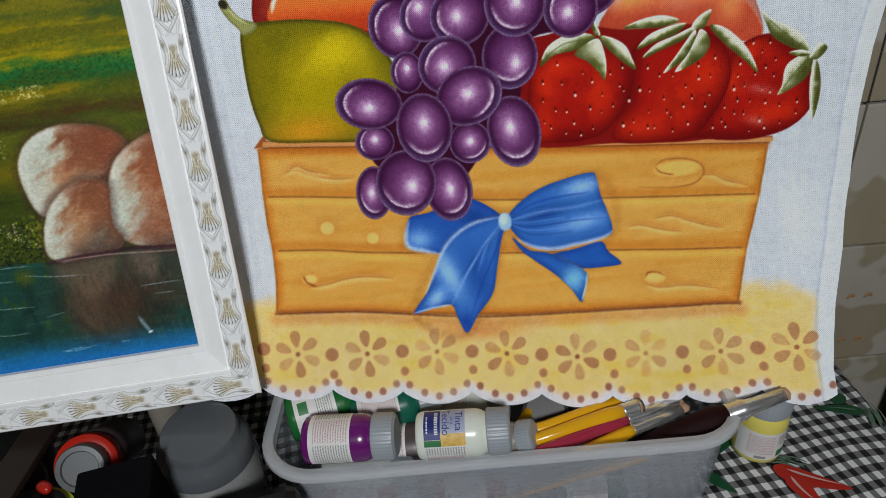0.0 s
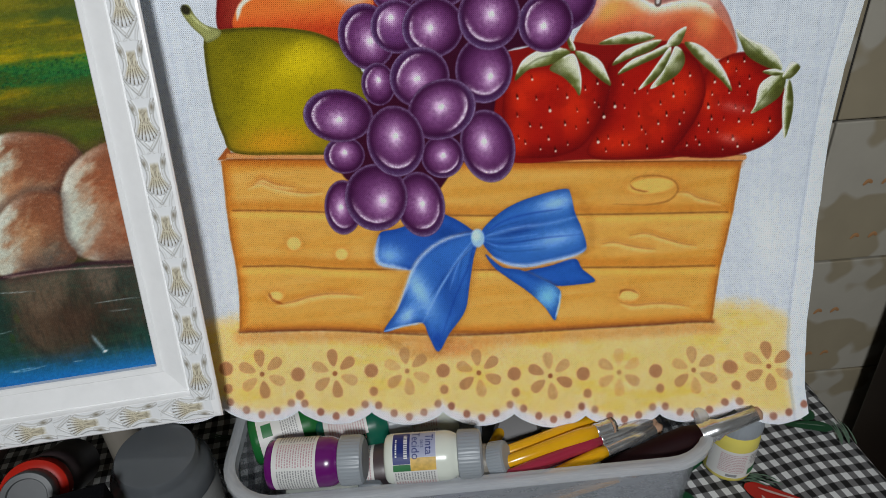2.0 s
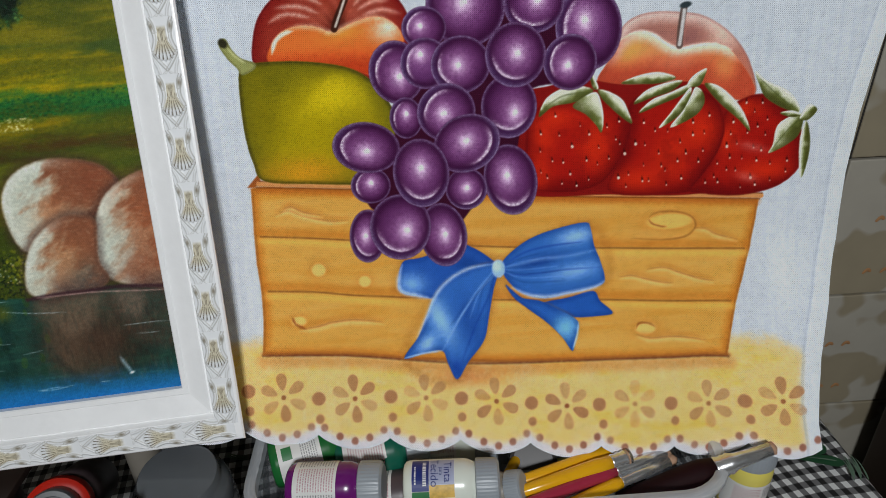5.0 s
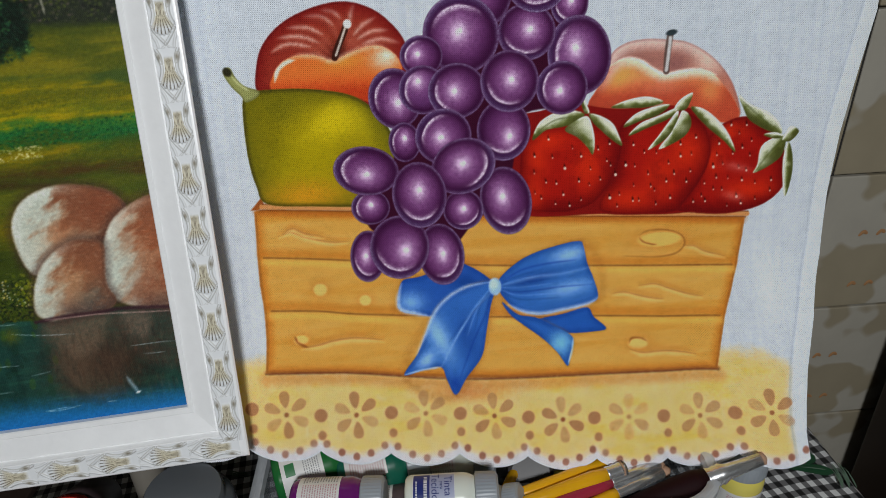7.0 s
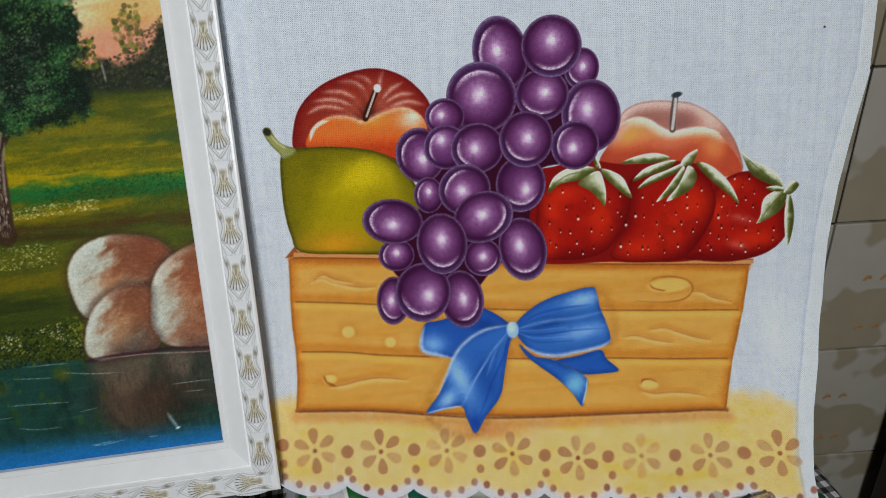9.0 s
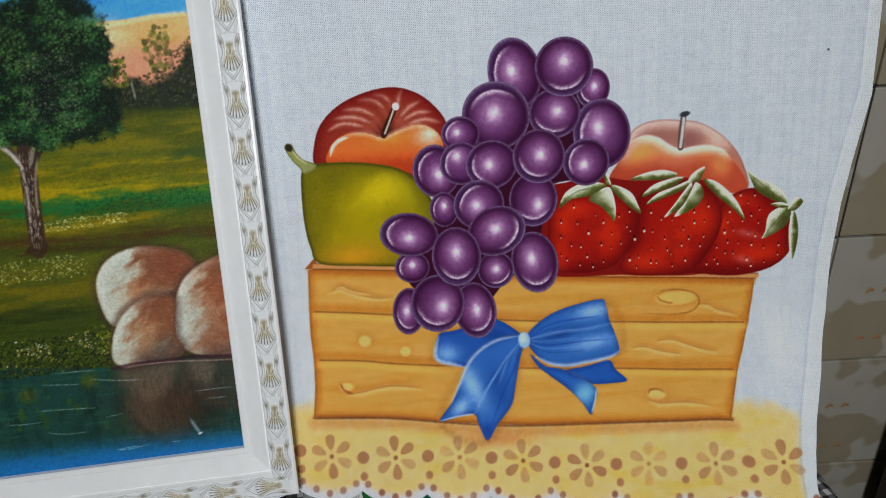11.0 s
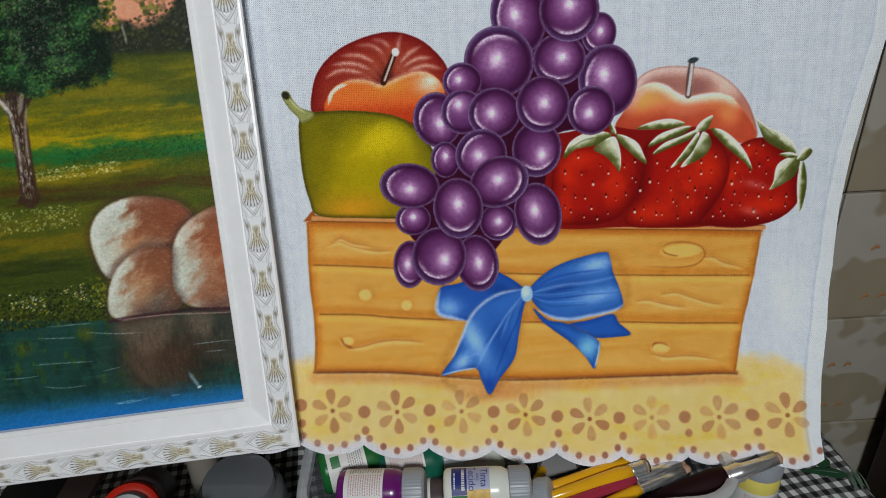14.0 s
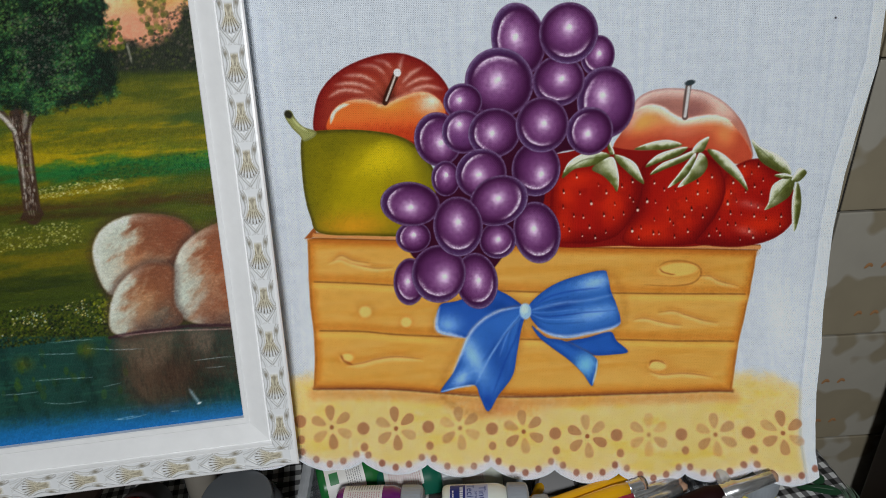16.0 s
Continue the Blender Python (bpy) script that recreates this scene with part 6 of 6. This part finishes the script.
paint_bottle("paint_bottle", "upturned dark capped bottle standing in the tub", BEIGE, (0.0750, 0.4700, 0.0200), (0.0650, 0.4120, 0.0880), 0, r=0.0185, cap=DARK_CAP, kind="plain")
paint_bottle("paint_bottle", "grey capped bottle lying under the others", MAUVE, (-0.0730, 0.4120, 0.0620), (-0.0330, 0.4100, 0.0660), 0, r=0.0175, cap=DARK_CAP, kind="text")
paint_bottle("paint_bottle", "small bottle with grey ribbed cap", BEIGE, (0.0130, 0.4030, 0.0680), (0.0470, 0.3940, 0.0820), 0, r=0.0125, length=0.046, kind="plain")
paint_bottle("paint_bottle", "pale yellow paint bottle standing on the checked cloth", YELLOW_BOTTLE, (0.2420, 0.4350, 0.0035), (0.2420, 0.4340, 0.0580), 150, r=0.0190, length=0.064, kind="plain", paper=(40, 175), group="paint bottles on the table")


def brush(name, label, p, q, handle, r, cut, ferrule=0.045, tip=BRISTLE, bristle=0.02, flat=1.0, neck=1.0, group="brushes in the tub"):
    """A paint brush from its handle's end p towards q: lacquered handle, crimped ferrule, bristles."""
    root = thing(name, label, "paint brush", along(p, q), group)
    ln = (Vector(q) - Vector(p)).length
    h = ln * cut
    part("handle", lathe([(r * 0.45, 0), (r * 0.75, ln * 0.02), (r * 0.95, h * 0.5), (r * 1.08, h * 0.85), (r * 0.95 * flat, h)], 20), handle, root, smooth=True)
    r = r * flat
    fr = [(r * 0.94, h - 0.003), (r * 1.0, h), (r * 0.9, h + 0.003), (r * 1.0, h + 0.005), (r * 0.9, h + 0.007), (r * 1.0, h + 0.009), (r * (0.4 + 0.6 * neck), h + 0.014), (r * neck, h + ferrule)]
    part("ferrule", lathe(fr, 20), ALU, root, "crimped silver ferrule", True)
    part("bristles", lathe([(r * 0.95 * neck, h + ferrule - 0.001), (r * 1.05 * neck, h + ferrule + bristle * 0.5), (r * 0.3 * neck, h + ferrule + bristle)], 16), tip, root, smooth=True)
    return root


brush("paint_brush", "yellow lacquered brush lying across the tub", (0.0400, 0.3970, 0.0800), (0.1360, 0.4270, 0.0780), YELLOW_LACQUER, 0.0056, 1.0, 0.01, bristle=0.004)
brush("paint_brush", "yellow lacquered brush lying across the tub", (0.0420, 0.3890, 0.0800), (0.1220, 0.4100, 0.0830), YELLOW_LACQUER, 0.0056, 1.0, 0.01, bristle=0.004)
brush("paint_brush", "orange-yellow brush handle poking out of the tub", (0.0420, 0.4040, 0.0780), (0.0650, 0.4510, 0.0620), YELLOW_LACQUER, 0.0042, 0.9, 0.004, bristle=0.003)
brush("paint_brush", "crimson lacquered brush with silver ferrule", (0.0460, 0.3840, 0.0720), (0.1690, 0.4230, 0.0720), PINK_LACQUER, 0.0042, 0.68, 0.04, bristle=0.004)
brush("paint_brush", "crimson lacquered brush with long silver ferrule", (0.0500, 0.3810, 0.0800), (0.1740, 0.4230, 0.0780), PINK_LACQUER, 0.0044, 0.60, 0.042, bristle=0.004)
brush("paint_brush", "yellow lacquered brush with silver ferrule", (0.0770, 0.3810, 0.0740), (0.1810, 0.4210, 0.0730), YELLOW_LACQUER, 0.0044, 0.48, 0.042, bristle=0.008)
brush("paint_brush", "big maroon-handled brush with silver ferrule", (0.1230, 0.3940, 0.0590), (0.2120, 0.4000, 0.0880), DARK_BRISTLE, 0.0092, 0.80, 0.040, tip=BRISTLE, bristle=0.004, flat=0.85, neck=0.58)
brush("paint_brush", "plain wooden brush handle leaning inside the tub", (0.0050, 0.3870, 0.0200), (0.1390, 0.3830, 0.0680), BARE_WOOD, 0.0036, 0.95, 0.008, bristle=0.003)
for k, (px, py, pz, qx, qy, qz, mm, lab) in enumerate(((-0.10, 0.40, 0.022, -0.035, 0.40, 0.022, RED_RING, "red paint bottle at the bottom of the tub"), (-0.02, 0.395, 0.022, 0.05, 0.40, 0.022, PINK_LACQUER, "crimson paint bottle at the bottom of the tub"), (0.07, 0.40, 0.022, 0.14, 0.40, 0.022, GREEN_BOTTLE, "dark green paint bottle at the bottom of the tub"), (-0.11, 0.44, 0.022, -0.04, 0.445, 0.022, CREAM, "white paint bottle at the bottom of the tub"), (0.0, 0.445, 0.022, 0.07, 0.44, 0.022, MAUVE, "mauve paint bottle at the bottom of the tub"), (0.09, 0.45, 0.022, 0.16, 0.45, 0.022, YELLOW_BOTTLE, "pale yellow paint bottle at the bottom of the tub"), (-0.10, 0.405, 0.058, -0.03, 0.40, 0.058, CREAM, "white paint bottle in the middle layer of the tub"), (0.08, 0.415, 0.055, 0.15, 0.42, 0.057, CREAM, "white paint bottle in the middle layer of the tub"), (0.0, 0.405, 0.057, 0.07, 0.41, 0.057, BLUE_INK, "blue paint bottle in the middle layer of the tub"))):
    paint_bottle("paint_bottle", lab, mm, (px, py, pz), (qx, qy, qz), 30 * k, r=0.0165, kind="plain")

# ---- bottles and jars under the picture ----
# jar with a wide grey lid
jar = thing("lidded_jar", "clear plastic jar with a wide grey lid standing on the cloth", "jar", Matrix.Translation((-0.191, 0.420, 0.0)) @ pose(0, 0, 0, 7, 4, 0))
part("jar_body", lathe([(0.030, 0.0012), (0.034, 0.004), (0.0355, 0.02), (0.0355, 0.066), (0.033, 0.078), (0.031, 0.082)], 48), JAR_CLEAR, jar, smooth=True)
part("paint_inside", lathe([(0.030, 0.005), (0.0335, 0.008), (0.0335, 0.05)], 40), BEIGE, jar, "pale grey paint inside", True)
smooth_by_angle(part("lid", lathe([(0.0340, 0.078), (0.0335, 0.086), (0.0315, 0.092), (0.0285, 0.0955), (0.0272, 0.0985), (0.0268, 0.1035), (0.0258, 0.1052), (0.0245, 0.1056), (0.0005, 0.1056)], 56), LID_GREY, jar, "worn grey lid"), 40)
# bottle with red ring and silver cap, tipped towards the front
ringed = thing("ringed_bottle", "grey bottle with a red collar and silver cap tipped forward", "bottle", along((-0.284, 0.467, 0.040), (-0.261, 0.386, 0.098)) @ Matrix.Diagonal((0.82, 0.82, 1, 1)))
part("bottle", lathe([(0.020, 0), (0.024, 0.003), (0.0245, 0.05), (0.0245, 0.078)], 40), MAUVE, ringed, smooth=True)
smooth_by_angle(part("collar", lathe([(0.0238, 0.079), (0.0258, 0.0795), (0.0262, 0.084), (0.0256, 0.0895), (0.0215, 0.0915)], 48), RED_RING, ringed, "shiny red collar"), 45)
smooth_by_angle(part("cap", lathe([(0.0196, 0.0918), (0.0200, 0.1015), (0.0190, 0.1035), (0.0150, 0.1036), (0.0140, 0.1022), (0.0005, 0.1022)], 48), SILVER, ringed, "silver grey cap"), 40)
# beige bottle behind, black foam block, black glossy case, lime-ringed lid, red stopper, slanted dark board
tagged(part("beige_bottle", lathe([(0.0108, 0.0012), (0.0122, 0.003), (0.0122, 0.106), (0.0112, 0.112), (0.006, 0.114)], 36), BEIGE, smooth=True), "dull beige bottle in the shade of the picture", "bottle").location = (-0.226, 0.449, 0)
tagged(part("foam_block", box(-0.023, 0.023, -0.020, 0.020, 0.0, 0.050, 0.002), BLACK_FOAM), "black foam block lying among the jars", "foam block").matrix_world = Matrix.Translation((-0.216, 0.352, 0.072)) @ pose(0, 0, 0, 8, 0, 14)
stand = thing("paint_tin", "black tin among the paints", "tin", Matrix.Translation((-0.213, 0.340, 0.0)))
smooth_by_angle(part("can", lathe([(0.029, 0.0012), (0.030, 0.003), (0.030, 0.066), (0.028, 0.070)], 40), BLACK, stand), 40)
tagged(part("black_case", box(-0.036, 0.036, -0.022, 0.022, 0.0012, 0.086, 0.009), BLACK), "glossy black case on the checked cloth", "case").matrix_world = Matrix.Translation((-0.142, 0.345, 0.0)) @ pose(0, 0, 0, 0, 0, 10)
lid_jar = thing("black_lidded_jar", "jar with black lid and lime green ring", "jar", Matrix.Translation((-0.287, 0.350, 0.0)))
smooth_by_angle(part("jar_body", lathe([(0.030, 0.0012), (0.032, 0.004), (0.032, 0.08)], 40), BLACK, lid_jar), 40)
smooth_by_angle(part("ring", lathe([(0.0325, 0.0805), (0.0330, 0.083), (0.0325, 0.0865), (0.0290, 0.0875)], 48), LIME, lid_jar, "lime green ring"), 40)
smooth_by_angle(part("lid", lathe([(0.0286, 0.0878), (0.0286, 0.0905), (0.026, 0.092), (0.0005, 0.092)], 48), BLACK, lid_jar, "black lid with worn print"), 40)
tagged(part("red_stopper", lathe([(0.002, 0), (0.005, 0.003), (0.0055, 0.008), (0.0045, 0.015), (0.0015, 0.018)], 24), RED_RING, smooth=True), "small shiny red stopper", "stopper").matrix_world = along((-0.286, 0.378, 0.0945), (-0.276, 0.371, 0.097)) @ Matrix.Scale(0.75, 4)
tagged(part("wooden_board", box(-0.012, 0.012, -0.11, 0.09, 0.0, 0.006, 0.001), BROWN_WOOD), "narrow dark board leaning among the bottles", "board").matrix_world = along((-0.3090, 0.3690, 0.0940), (-0.3040, 0.4300, 0.1000)) @ pose(0, 0, 0.07, -90, 0, 0)
dark_jar = thing("dark_jar", "mauve jar with a black lid in the shade of the picture", "jar", Matrix.Translation((-0.352, 0.432, 0.0)))
smooth_by_angle(part("jar_body", lathe([(0.028, 0.0012), (0.031, 0.004), (0.031, 0.064), (0.027, 0.070)], 40), MAUVE, dark_jar), 40)
smooth_by_angle(part("lid", lathe([(0.0275, 0.0705), (0.0285, 0.072), (0.0285, 0.083), (0.0270, 0.085), (0.0005, 0.085)], 44), BLACK, dark_jar, "black screw lid"), 40)
tagged(part("mauve_bottle", lathe([(0.020, 0), (0.022, 0.003), (0.022, 0.08), (0.016, 0.09)], 36), MAUVE, smooth=True), "mauve bottle lying in the shade", "bottle").matrix_world = along((-0.39, 0.45, 0.024), (-0.315, 0.395, 0.075))

# made-up lamp body for the area light, out of view behind the camera
lampthing = thing("added_lamp_body", "unseen white lamp body on a long arm, added for the area light", "lamp", along((0.0, -2.18, 0.97), (0.0, -1.0, 0.97)))
part("arm", lathe([(0.05, 0.0), (0.05, 0.012), (0.012, 0.016), (0.012, 1.38)], 24), PLASTER, lampthing, smooth=True)
part("shade", lathe([(0.014, 1.36), (0.11, 1.38), (0.13, 1.405), (0.13, 1.42)], 32), PLASTER, lampthing, smooth=True)

# ---- tiles of the wall ----
TILE_W, JOINT = 0.1475, 0.0022
bm = box(-TILE_W / 2 + JOINT / 2, TILE_W / 2 - JOINT / 2, 0.0, 0.006, -TILE_W / 2 + JOINT / 2, TILE_W / 2 - JOINT / 2, 0.0012)
tile_source = part("tile", bm, TILE, wall_tiled)
bm = bmesh.new()
for s in (-1, 1):
    bead(bm, [(s * 9 - 4, -3), (s * 9, 1.5), (s * 9 + 4, -1)], 4.0, 0.5)
mark_source = part("ochre_mark", bm, OCHRE, tile_source, "small ochre painted mark")
mark_source.location = (0.012, -0.0004, 0.03)
col0, row0 = 0.380, 0.2265
first_tile = True
for j in range(-4, 5):
    for i in range(-8, 5):
        x, z = col0 + (i + 0.5) * TILE_W, row0 + (j + 0.5) * TILE_W
        t = tile_source if first_tile else tile_source.copy()
        if not first_tile:
            scene.collection.objects.link(t)
        t.location = (x, WALL_Y - 0.0022 + 0.0006 * random.random(), z)
        if not first_tile and i in (0, 1) and j in (-1, -2, -3):
            for dx, dz in ((0.0, 0.0), (0.004, -0.058)):
                mk = mark_source.copy()
                scene.collection.objects.link(mk)
                mk.parent = t
                mk.location = (-0.028 + dx + 0.01 * (j % 2), -0.0004, 0.012 + dz)
        first_tile = False
bm = box(col0 - 0.0016, col0 + 0.0016, WALL_Y - 0.0006, WALL_Y + 0.003, row0, row0 + TILE_W)
part("dark_joint", bm, DARK_GROUT, wall_tiled, "blackened upright joint between tiles")
